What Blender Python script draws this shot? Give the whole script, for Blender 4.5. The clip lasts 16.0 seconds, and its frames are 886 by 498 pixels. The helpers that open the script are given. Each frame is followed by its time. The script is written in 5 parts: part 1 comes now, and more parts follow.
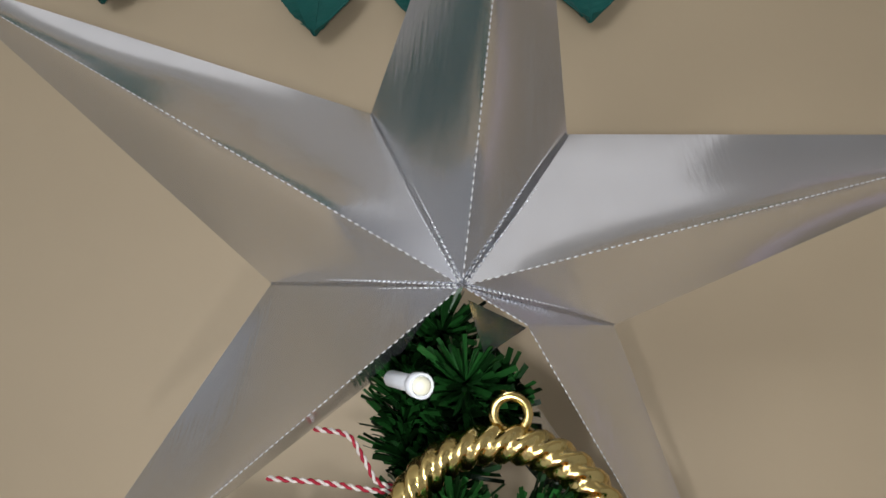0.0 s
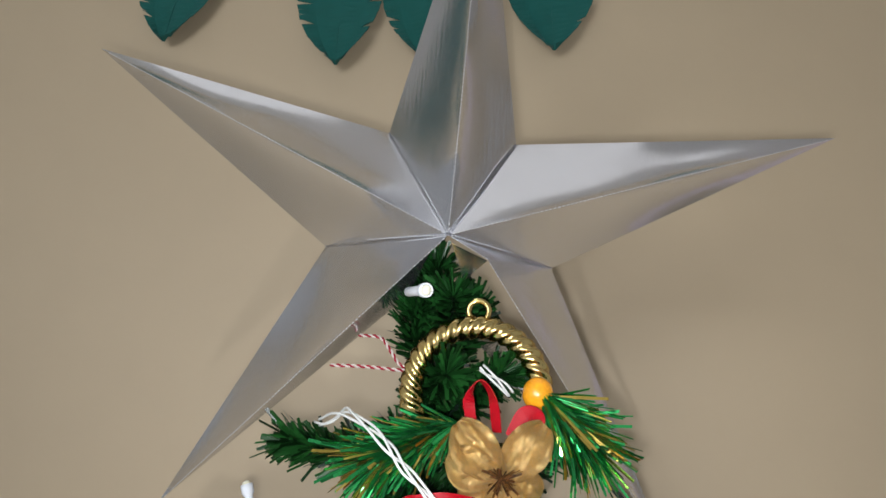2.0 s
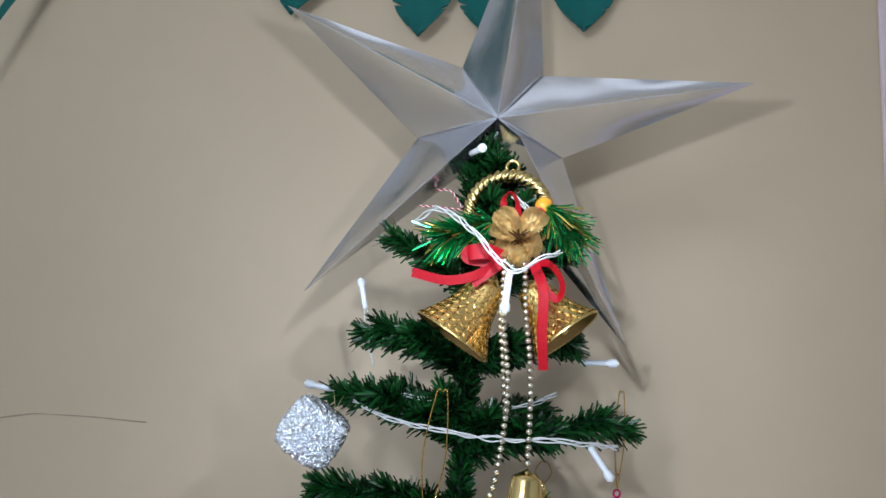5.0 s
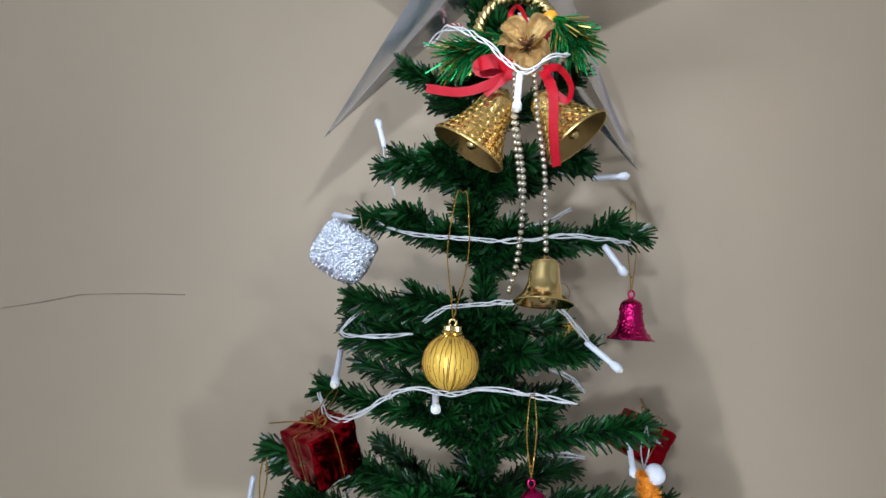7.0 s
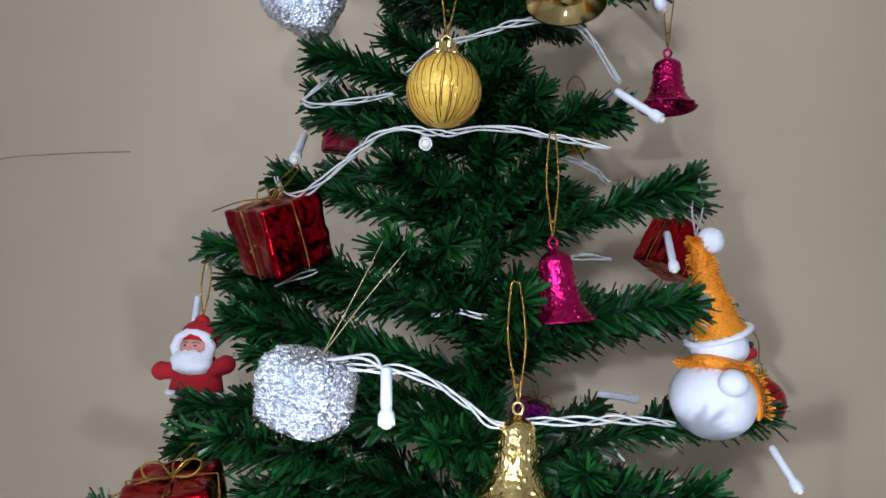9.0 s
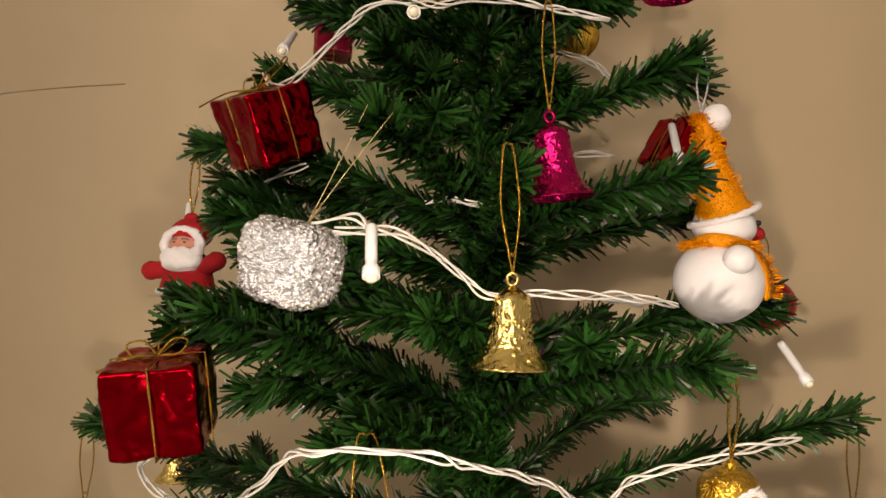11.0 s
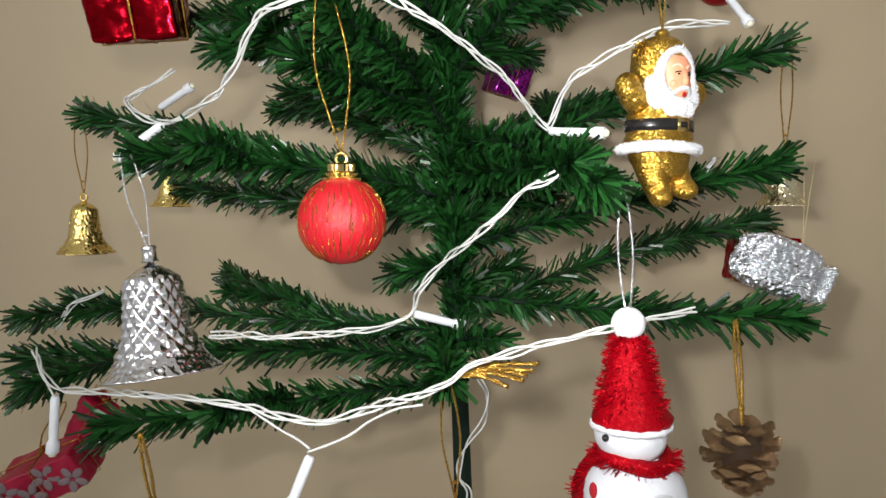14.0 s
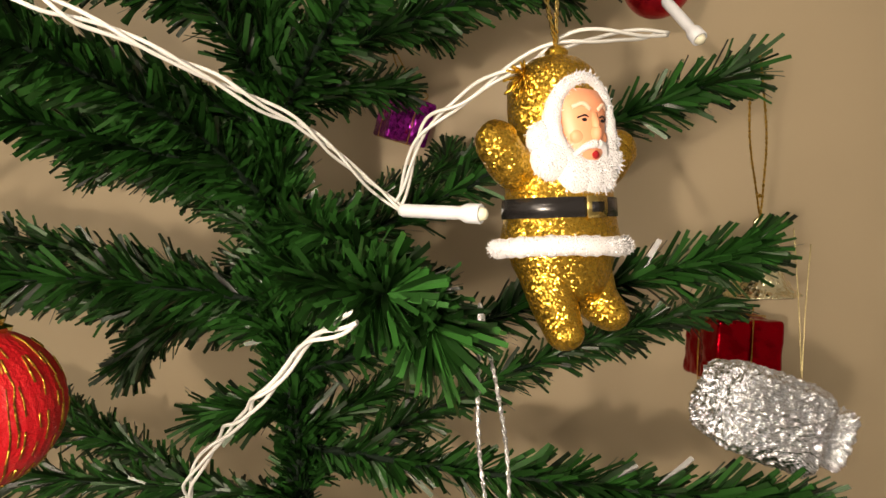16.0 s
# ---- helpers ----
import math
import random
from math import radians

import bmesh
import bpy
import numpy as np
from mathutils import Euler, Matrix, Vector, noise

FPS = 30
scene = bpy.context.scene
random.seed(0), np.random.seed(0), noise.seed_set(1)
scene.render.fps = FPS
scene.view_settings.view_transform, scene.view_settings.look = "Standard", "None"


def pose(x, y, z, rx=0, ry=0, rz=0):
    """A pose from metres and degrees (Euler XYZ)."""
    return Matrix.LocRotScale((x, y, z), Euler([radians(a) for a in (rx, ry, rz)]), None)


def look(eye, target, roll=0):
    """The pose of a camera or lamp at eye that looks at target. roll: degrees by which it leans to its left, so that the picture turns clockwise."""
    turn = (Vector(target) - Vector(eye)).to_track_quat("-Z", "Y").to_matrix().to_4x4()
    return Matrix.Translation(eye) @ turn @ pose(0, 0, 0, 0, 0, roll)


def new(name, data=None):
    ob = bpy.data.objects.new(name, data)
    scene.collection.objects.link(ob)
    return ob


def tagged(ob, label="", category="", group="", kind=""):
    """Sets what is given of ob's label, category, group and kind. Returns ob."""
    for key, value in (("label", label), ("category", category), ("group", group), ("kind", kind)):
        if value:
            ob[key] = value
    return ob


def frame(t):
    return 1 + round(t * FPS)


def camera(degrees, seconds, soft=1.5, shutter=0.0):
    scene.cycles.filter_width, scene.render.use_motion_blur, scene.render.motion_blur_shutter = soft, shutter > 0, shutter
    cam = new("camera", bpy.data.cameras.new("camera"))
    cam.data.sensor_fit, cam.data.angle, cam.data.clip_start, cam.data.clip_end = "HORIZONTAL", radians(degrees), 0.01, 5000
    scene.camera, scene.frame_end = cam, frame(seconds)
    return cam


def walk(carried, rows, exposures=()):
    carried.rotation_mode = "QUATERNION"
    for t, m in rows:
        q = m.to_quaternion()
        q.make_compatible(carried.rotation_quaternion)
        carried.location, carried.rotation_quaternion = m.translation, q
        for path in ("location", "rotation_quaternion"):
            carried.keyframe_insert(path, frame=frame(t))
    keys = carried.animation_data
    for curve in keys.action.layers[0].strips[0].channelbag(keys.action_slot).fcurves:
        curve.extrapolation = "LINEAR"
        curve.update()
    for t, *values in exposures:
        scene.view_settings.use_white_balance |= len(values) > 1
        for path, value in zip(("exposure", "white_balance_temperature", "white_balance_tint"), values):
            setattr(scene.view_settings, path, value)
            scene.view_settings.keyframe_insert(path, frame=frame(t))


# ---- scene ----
cam = camera(68.0, 16.0)
PATH = [
    (0, (0.076, 0.121, 1.631), (-0.114, 2.054, 2.108), 4.0),
    (0.5, (0.072, 0.09, 1.615), (-0.113, 2.024, 2.087), 3.9),
    (1, (0.082, 0.075, 1.591), (-0.049, 2.019, 2.043), 2.7),
    (1.5, (0.102, 0.025, 1.598), (-0.035, 1.958, 2.093), 1.5),
    (2, (0.097, -0.034, 1.572), (-0.099, 1.899, 2.048), 2.9),
    (2.5, (0.107, -0.082, 1.55), (-0.112, 1.846, 2.034), 3.5),
    (3, (0.109, -0.121, 1.517), (-0.121, 1.806, 2.0), 4.2),
    (3.5, (0.11, -0.178, 1.499), (-0.171, 1.731, 2.022), 4.9),
    (3.7, (0.113, -0.196, 1.487), (-0.162, 1.717, 2.001), 5.6),
    (5.8, (0.15, -0.28, 1.351), (-0.185, 1.641, 1.797), 7.7),
    (6, (0.158, -0.284, 1.351), (-0.184, 1.653, 1.714), 7.0),
    (6.5, (0.15, -0.29, 1.309), (-0.188, 1.656, 1.62), 5.3),
    (7, (0.135, -0.271, 1.268), (-0.218, 1.679, 1.543), 3.9),
    (7.5, (0.109, -0.269, 1.199), (-0.281, 1.677, 1.447), 5.1),
    (8, (0.133, -0.232, 1.159), (-0.234, 1.722, 1.376), 3.7),
    (8.5, (0.135, -0.163, 1.137), (-0.199, 1.801, 1.317), 3.2),
    (8.7, (0.113, -0.129, 1.12), (-0.189, 1.836, 1.345), 2.9),
    (10.8, (0.117, -0.078, 1.047), (-0.225, 1.886, 1.198), 1.9),
    (11, (0.124, -0.086, 1.04), (-0.212, 1.88, 1.181), 2.1),
    (11.5, (0.134, -0.093, 1.003), (-0.194, 1.878, 1.093), 2.0),
    (12, (0.139, -0.101, 0.988), (-0.211, 1.867, 1.031), 1.0),
    (12.5, (0.154, -0.125, 0.956), (-0.18, 1.847, 0.965), 0.6),
    (13, (0.143, -0.128, 0.911), (-0.199, 1.842, 0.847), 0.9),
    (13.5, (0.149, -0.123, 0.873), (-0.184, 1.845, 0.746), 0.7),
    (14, (0.158, -0.117, 0.854), (-0.159, 1.851, 0.686), 0.4),
    (14.5, (0.174, -0.092, 0.827), (-0.126, 1.873, 0.607), 0.1),
    (15, (0.217, -0.012, 0.869), (0.007, 1.973, 0.744), -1.2),
    (15.5, (0.222, 0.042, 0.878), (-0.005, 2.026, 0.766), -1.6),
    (16, (0.208, 0.066, 0.891), (-0.015, 2.052, 0.818), -1.6),
]
EXPOSURES = [
    (0.0, 0.15, 6400, 13), (0.5, 0.24, 6500, 13), (1.5, 0.25, 6500, 13), (2.5, 0.40, 5850, 11), (3.7, 0.52, 5500, 10), (7.0, 0.46, 5500, 14), (8.7, 0.35, 5250, 15), (10.8, 0.27, 9900, 24),
    (11.5, 0.24, 9000, 22), (12.0, 0.22, 9900, 24), (12.5, 0.22, 10700, 25), (13.0, 0.25, 6800, 11), (14.0, 0.47, 6650, 11), (14.5, 0.5, 6200, 13), (15.0, 0.27, 6700, 14), (15.5, 0.20, 7400, 17), (16.0, 0.34, 9300, 18),
]
walk(cam, [(t, look(eye, target, roll)) for t, eye, target, roll in PATH], EXPOSURES)

# ---- light ----
world = bpy.data.worlds.new("room_world")
world.use_nodes = True
world.node_tree.nodes["Background"].inputs[0].default_value = (0.5, 0.52, 0.56, 1)
world.node_tree.nodes["Background"].inputs[1].default_value = 0.02
scene.world = world


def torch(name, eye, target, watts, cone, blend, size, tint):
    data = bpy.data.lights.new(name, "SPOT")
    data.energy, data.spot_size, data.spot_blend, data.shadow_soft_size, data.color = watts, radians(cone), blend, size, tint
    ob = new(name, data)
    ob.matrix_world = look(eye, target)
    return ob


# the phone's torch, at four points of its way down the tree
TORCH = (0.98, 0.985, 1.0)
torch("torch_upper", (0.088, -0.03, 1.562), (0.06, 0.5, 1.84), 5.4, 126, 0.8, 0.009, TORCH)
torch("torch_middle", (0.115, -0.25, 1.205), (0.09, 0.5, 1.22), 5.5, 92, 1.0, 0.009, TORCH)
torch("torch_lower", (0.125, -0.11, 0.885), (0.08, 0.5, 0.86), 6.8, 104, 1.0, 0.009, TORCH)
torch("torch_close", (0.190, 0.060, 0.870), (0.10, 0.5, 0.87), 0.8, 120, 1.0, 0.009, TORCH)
tube_light = bpy.data.lights.new("ceiling_tube", "AREA")
tube_light.shape, tube_light.size, tube_light.size_y, tube_light.energy, tube_light.color = "RECTANGLE", 1.2, 0.35, 0.48, (1.0, 0.98, 0.94)
tube = new("ceiling_tube", tube_light)
tube.matrix_world = look((0.0, 0.25, 2.74), (0.0, 0.22, 0.0))

# Added fill panel before the unseen south wall, with no window behind it.
room_fill_data = bpy.data.lights.new("room_fill", "AREA")
room_fill_data.shape, room_fill_data.size, room_fill_data.size_y, room_fill_data.energy, room_fill_data.color = "RECTANGLE", 1.7, 1.4, 41, (0.95, 0.98, 1.0)
room_fill_lamp = new("room_fill", room_fill_data)
room_fill_lamp.matrix_world = look((-1.1, -2.9, 1.9), (-0.3, 0.4, 1.5))


# ---- materials ----
def material(name, color, rough=0.5, metal=0.0, vary=0.15, scale=40.0, bump=0.0, bump_scale=200.0, island=0.0, coat=0.0, spec=0.5, sheen=0.0, fine=0.0, transmission=0.0):
    """Principled surface; colour varies at two scales, with relief. island: random shift per loose piece."""
    m = bpy.data.materials.new(name)
    m.use_nodes = True
    nt = m.node_tree
    b = nt.nodes["Principled BSDF"]
    b.inputs["Roughness"].default_value, b.inputs["Metallic"].default_value = rough, metal
    b.inputs["Specular IOR Level"].default_value, b.inputs["Coat Weight"].default_value = spec, coat
    b.inputs["Coat Roughness"].default_value = 0.08
    b.inputs["Sheen Weight"].default_value = sheen
    b.inputs["Transmission Weight"].default_value = transmission
    co = nt.nodes.new("ShaderNodeTexCoord")

    def noise_at(sc, detail=3.0):
        n = nt.nodes.new("ShaderNodeTexNoise")
        n.inputs["Scale"].default_value, n.inputs["Detail"].default_value = sc, detail
        nt.links.new(co.outputs["Object"], n.inputs["Vector"])
        return n.outputs["Fac"]

    def math_node(op, a, c):
        n = nt.nodes.new("ShaderNodeMath")
        n.operation = op
        for i, v in enumerate((a, c)):
            if isinstance(v, (int, float)):
                n.inputs[i].default_value = v
            else:
                nt.links.new(v, n.inputs[i])
        return n.outputs[0]

    value = math_node("ADD", math_node("MULTIPLY", noise_at(scale), vary * 2), 1.0 - vary)
    value = math_node("ADD", value, math_node("MULTIPLY", math_node("SUBTRACT", noise_at(scale * 9, 2.0), 0.5), vary))
    if island:
        g = nt.nodes.new("ShaderNodeNewGeometry")
        value = math_node("MULTIPLY", value, math_node("ADD", math_node("MULTIPLY", g.outputs["Random Per Island"], island * 2), 1.0 - island))
    mix = nt.nodes.new("ShaderNodeVectorMath")
    mix.operation = "SCALE"
    mix.inputs[0].default_value = color
    nt.links.new(value, mix.inputs["Scale"])
    nt.links.new(mix.outputs[0], b.inputs["Base Color"])
    if bump:
        bn = nt.nodes.new("ShaderNodeBump")
        bn.inputs["Strength"].default_value, bn.inputs["Distance"].default_value = 1.0, bump
        h = noise_at(bump_scale, 4.0)
        if fine:
            h = math_node("ADD", h, math_node("MULTIPLY", noise_at(bump_scale * 6, 2.0), fine))
        nt.links.new(h, bn.inputs["Height"])
        nt.links.new(bn.outputs[0], b.inputs["Normal"])
    return m


def glitter(name, color, rough=0.25, metal=1.0, cells=1500.0, tilt=0.9, base=0.5, spec=0.5):
    """Flakes: small cells, each with its own tilt and tone."""
    m = bpy.data.materials.new(name)
    m.use_nodes = True
    nt = m.node_tree
    b = nt.nodes["Principled BSDF"]
    b.inputs["Roughness"].default_value, b.inputs["Metallic"].default_value = rough, metal
    b.inputs["Specular IOR Level"].default_value = spec
    co = nt.nodes.new("ShaderNodeTexCoord")
    v = nt.nodes.new("ShaderNodeTexVoronoi")
    v.inputs["Scale"].default_value = cells
    nt.links.new(co.outputs["Object"], v.inputs["Vector"])
    g = nt.nodes.new("ShaderNodeNewGeometry")
    off = nt.nodes.new("ShaderNodeVectorMath")
    off.operation = "SUBTRACT"
    nt.links.new(v.outputs["Color"], off.inputs[0])
    off.inputs[1].default_value = (0.5, 0.5, 0.5)
    sc = nt.nodes.new("ShaderNodeVectorMath")
    sc.operation = "SCALE"
    nt.links.new(off.outputs[0], sc.inputs[0])
    sc.inputs["Scale"].default_value = tilt
    add = nt.nodes.new("ShaderNodeVectorMath")
    nt.links.new(g.outputs["Normal"], add.inputs[0])
    nt.links.new(sc.outputs[0], add.inputs[1])
    nrm = nt.nodes.new("ShaderNodeVectorMath")
    nrm.operation = "NORMALIZE"
    nt.links.new(add.outputs[0], nrm.inputs[0])
    nt.links.new(nrm.outputs[0], b.inputs["Normal"])
    ramp = nt.nodes.new("ShaderNodeMix")
    ramp.data_type = "RGBA"
    sep = nt.nodes.new("ShaderNodeSeparateColor")
    nt.links.new(v.outputs["Color"], sep.inputs[0])
    nt.links.new(sep.outputs[0], ramp.inputs["Factor"])
    ramp.inputs[6].default_value = (*[c * base for c in color], 1)
    ramp.inputs[7].default_value = (*color, 1)
    nt.links.new(ramp.outputs[2], b.inputs["Base Color"])
    return m


def star_foil():
    """Silver film on card: a clear mirror sheen over a broader scatter, with fine rubbed streaks."""
    m = material("silver_card", (0.79, 0.81, 0.86), 0.46, 1.0, 0.04, 8.0)
    nt = m.node_tree
    broad = nt.nodes["Principled BSDF"]
    co = nt.nodes.new("ShaderNodeTexCoord")
    mp = nt.nodes.new("ShaderNodeMapping")
    mp.inputs["Scale"].default_value = (14, 14, 3)
    n = nt.nodes.new("ShaderNodeTexNoise")
    n.inputs["Scale"].default_value, n.inputs["Detail"].default_value = 6.0, 4.0
    nt.links.new(co.outputs["Object"], mp.inputs[0])
    nt.links.new(mp.outputs[0], n.inputs["Vector"])
    r = nt.nodes.new("ShaderNodeMapRange")
    r.inputs["To Min"].default_value, r.inputs["To Max"].default_value = 0.06, 0.30
    nt.links.new(n.outputs["Fac"], r.inputs["Value"])
    sharp = nt.nodes.new("ShaderNodeBsdfPrincipled")
    sharp.inputs["Base Color"].default_value = (0.82, 0.84, 0.89, 1)
    sharp.inputs["Metallic"].default_value = 1.0
    nt.links.new(r.outputs[0], sharp.inputs["Roughness"])
    streak = nt.nodes.new("ShaderNodeTexNoise")
    streak.inputs["Scale"].default_value, streak.inputs["Detail"].default_value = 60.0, 3.0
    stretch = nt.nodes.new("ShaderNodeMapping")
    stretch.inputs["Scale"].default_value, stretch.inputs["Rotation"].default_value = (9, 2, 0.6), (0, 0.6, 0)
    nt.links.new(co.outputs["Object"], stretch.inputs[0])
    nt.links.new(stretch.outputs[0], streak.inputs["Vector"])
    bump = nt.nodes.new("ShaderNodeBump")
    bump.inputs["Strength"].default_value, bump.inputs["Distance"].default_value = 0.45, 0.0002
    nt.links.new(streak.outputs["Fac"], bump.inputs["Height"])
    nt.links.new(bump.outputs[0], sharp.inputs["Normal"])
    mix = nt.nodes.new("ShaderNodeMixShader")
    mix.inputs[0].default_value = 0.78
    nt.links.new(broad.outputs[0], mix.inputs[1])
    nt.links.new(sharp.outputs[0], mix.inputs[2])
    nt.links.new(mix.outputs[0], nt.nodes["Material Output"].inputs["Surface"])
    return m


WALL_WHITE = material("white_wall_paint", (0.74, 0.76, 0.79), 0.6, vary=0.04, scale=2.0, bump=0.001, bump_scale=9.0)
WALL = material("wall_paint", (0.485, 0.386, 0.252), 0.55, vary=0.06, scale=1.7, bump=0.0012, bump_scale=9.0, fine=0.04)
PLASTER = material("ceiling_paint", (0.78, 0.77, 0.74), 0.8, vary=0.04, scale=2.0)
FLOOR = material("floor_tile", (0.46, 0.45, 0.44), 0.35, vary=0.08, scale=6.0)
NEEDLE = material("pvc_needles", (0.0078, 0.047, 0.0086), 0.33, vary=0.2, scale=18.0, island=0.88, spec=0.42)
BARK = material("green_pole", (0.005, 0.014, 0.008), 0.75, spec=0.2, vary=0.25, scale=90.0, bump=0.0006, bump_scale=300.0)
STARFOIL = star_foil()
DASH = material("perforation", (0.60, 0.61, 0.62), 0.5, 0.2, 0.1, 300.0)
FELT = material("green_felt", (0.0, 0.092, 0.076), 0.85, vary=0.12, scale=60.0, bump=0.0004, bump_scale=900.0, sheen=0.04)
GOLD = material("gold_plating", (0.82, 0.62, 0.24), 0.16, 1.0, 0.08, 60.0, 0.0001, 300.0)
GOLD_PALE = material("pale_gold_bead", (0.84, 0.78, 0.64), 0.12, 1.0, 0.08, 60.0)
GOLD_DULL = material("gold_emboss", (0.88, 0.67, 0.24), 0.14, 1.0, 0.2, 120.0, 0.0004, 500.0)
LIGHT_GOLD = material("light_gold_emboss", (0.92, 0.84, 0.56), 0.18, 1.0, 0.15, 120.0, 0.0004, 500.0)
SCALE_GOLD = material("gold_scale_foil", (0.92, 0.68, 0.24), 0.24, 1.0, 0.15, 120.0, 0.0004, 260.0)
CORD_GOLD = glitter("gold_cord", (0.66, 0.38, 0.07), 0.28, 0.9, 2500.0, 0.8, 0.22)
CORD_PALE = glitter("pale_thread", (0.66, 0.55, 0.28), 0.35, 0.6, 2500.0, 0.6, 0.6)
CORD_SILVER = glitter("silver_cord", (0.75, 0.75, 0.76), 0.3, 0.9, 2500.0, 0.8, 0.4)
LAVENDER = material("lavender_paint", (0.60, 0.49, 0.49), 0.6, 0.0, 0.08, 20.0, 0.0004, 160.0)
FABRIC_GOLD = material("gold_fabric", (0.86, 0.63, 0.26), 0.30, 0.65, 0.2, 400.0, 0.0010, 330.0, fine=0.6)
RIBBON = material("red_ribbon", (0.34, 0.002, 0.009), 0.42, spec=0.22, vary=0.3, scale=300.0, bump=0.0003, bump_scale=1500.0)
TINSEL = material("green_tinsel", (0.05, 0.46, 0.13), 0.16, 0.9, 0.2, 60.0, island=0.6)
TINSEL_GOLD = material("gold_tinsel", (0.62, 0.46, 0.10), 0.18, 0.95, 0.2, 60.0, island=0.5)
# inner faces of gold bells: a darker brown gold than their outside
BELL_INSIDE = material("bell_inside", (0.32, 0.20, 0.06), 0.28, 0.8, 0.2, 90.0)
BERRY = material("berry_skin", (0.74, 0.30, 0.010), 0.22, vary=0.5, scale=70.0, coat=0.5)
FOIL = material("kitchen_foil", (0.88, 0.92, 0.97), 0.20, 1.0, 0.03, 60.0, 0.0010, 420.0, fine=0.3)
RED_FOIL = material("red_gift_foil", (0.36, 0.0030, 0.010), 0.17, 1.0, 0.1, 60.0, 0.0005, 160.0)
PURPLE_FOIL = glitter("purple_gift_foil", (0.34, 0.015, 0.30), 0.2, 0.8, 300.0, 0.5, 0.6)
PATTERN_RED = material("printed_paper_red", (0.27, 0.003, 0.026), 0.4, vary=0.25, scale=90.0, coat=0.1, spec=0.3)
PATTERN_GREY = material("printed_petals_grey", (0.17, 0.125, 0.13), 0.35, vary=0.15, scale=120.0)
MAGENTA = material("magenta_plating", (0.52, 0.010, 0.115), 0.22, 0.95, 0.2, 90.0, 0.0005, 300.0)
RED_BELL = material("red_plating", (0.56, 0.014, 0.028), 0.21, 0.85, 0.2, 90.0, 0.0005, 450.0)
SILVER = material("silver_plating", (0.92, 0.93, 0.96), 0.11, 1.0, 0.06, 90.0, 0.0003, 380.0)
THREAD_RED = material("red_thread", (0.44, 0.006, 0.012), 0.45, vary=0.12, scale=150.0, bump=0.0005, bump_scale=900.0)
THREAD_YELLOW = glitter("yellow_thread", (0.92, 0.58, 0.075), 0.34, 0.25, 1300.0, 0.5, 0.82)
THREAD_BROWN = material("brown_gold_thread", (0.26, 0.13, 0.025), 0.4, 0.5, 0.3, 300.0)
FOAM = material("white_foam", (0.63, 0.65, 0.68), 0.75, vary=0.04, scale=90.0, bump=0.0005, bump_scale=160.0, fine=0.2)
FUR = material("white_fur", (0.72, 0.73, 0.75), 0.95, vary=0.08, scale=300.0, bump=0.0008, bump_scale=1400.0, sheen=0.3)
HAT_ORANGE = glitter("orange_felt", (0.95, 0.33, 0.010), 0.5, 0.15, 1500.0, 0.9, 0.6, 0.3)
HAT_RED = glitter("red_tinsel_felt", (0.56, 0.001, 0.010), 0.4, 0.35, 2400.0, 1.0, 0.35, 0.12)
RED_FELT = material("red_flock", (0.36, 0.005, 0.010), 0.95, vary=0.15, scale=200.0, bump=0.0006, bump_scale=1200.0)
GLITTER_GOLD = glitter("gold_glitter", (0.84, 0.50, 0.08), 0.28, 0.95, 1700.0, 0.9, 0.45)
SKIN = material("painted_plastic", (0.84, 0.33, 0.18), 0.42, vary=0.06, scale=60.0)
PALE_SKIN = material("pale_painted_brow", (0.84, 0.56, 0.42), 0.5, vary=0.08, scale=90.0)
DULL_SKIN = material("dull_painted_plastic", (0.52, 0.22, 0.16), 0.55, vary=0.1, scale=90.0)
BLACK = material("black_strap", (0.012, 0.011, 0.011), 0.25, vary=0.1, scale=90.0)
CONE_MAT = material("gilded_cone_scale", (0.38, 0.24, 0.13), 0.27, 0.95, 0.5, 260.0, 0.0004, 600.0)
WIRE = material("white_cable", (0.64, 0.65, 0.62), 0.42, vary=0.06, scale=80.0)
LAMP_WHITE = material("white_lamp_tube", (0.74, 0.77, 0.80), 0.35, vary=0.04, scale=80.0)
LED = material("led_dome", (0.82, 0.80, 0.62), 0.12, vary=0.05, scale=200.0, coat=0.6)
# Core coloured near black as painted shade between the cone's scales.
CONE_CORE_SHADE = material("cone_core_shade", (0.035, 0.02, 0.012), 0.8, vary=0.3, scale=300.0, spec=0.2)
TWINE_R = material("red_twine", (0.36, 0.012, 0.03), 0.8, vary=0.15, scale=400.0)
TWINE_W = material("white_twine", (0.72, 0.66, 0.60), 0.8, vary=0.1, scale=400.0)
STOOL = material("white_plastic", (0.72, 0.73, 0.75), 0.35, vary=0.05, scale=14.0)
PENCIL = material("pencil_mark", (0.33, 0.27, 0.19), 0.8, vary=0.4, scale=60.0)


# ---- building helpers ----


def part(name, bm, mat, parent, label="", smooth=True, kind=""):
    """Links a bmesh as one mesh object under a thing or a part."""
    me = bpy.data.meshes.new(name)
    bm.normal_update()
    bm.to_mesh(me)
    bm.free()
    for m in (mat if isinstance(mat, (list, tuple)) else [mat]):
        me.materials.append(m)
    if smooth:
        me.polygons.foreach_set("use_smooth", [True] * len(me.polygons))
    ob = new(name, me)
    if parent is not None:
        ob.parent = parent
    if label or kind:
        tagged(ob, label, kind=kind)
    return ob


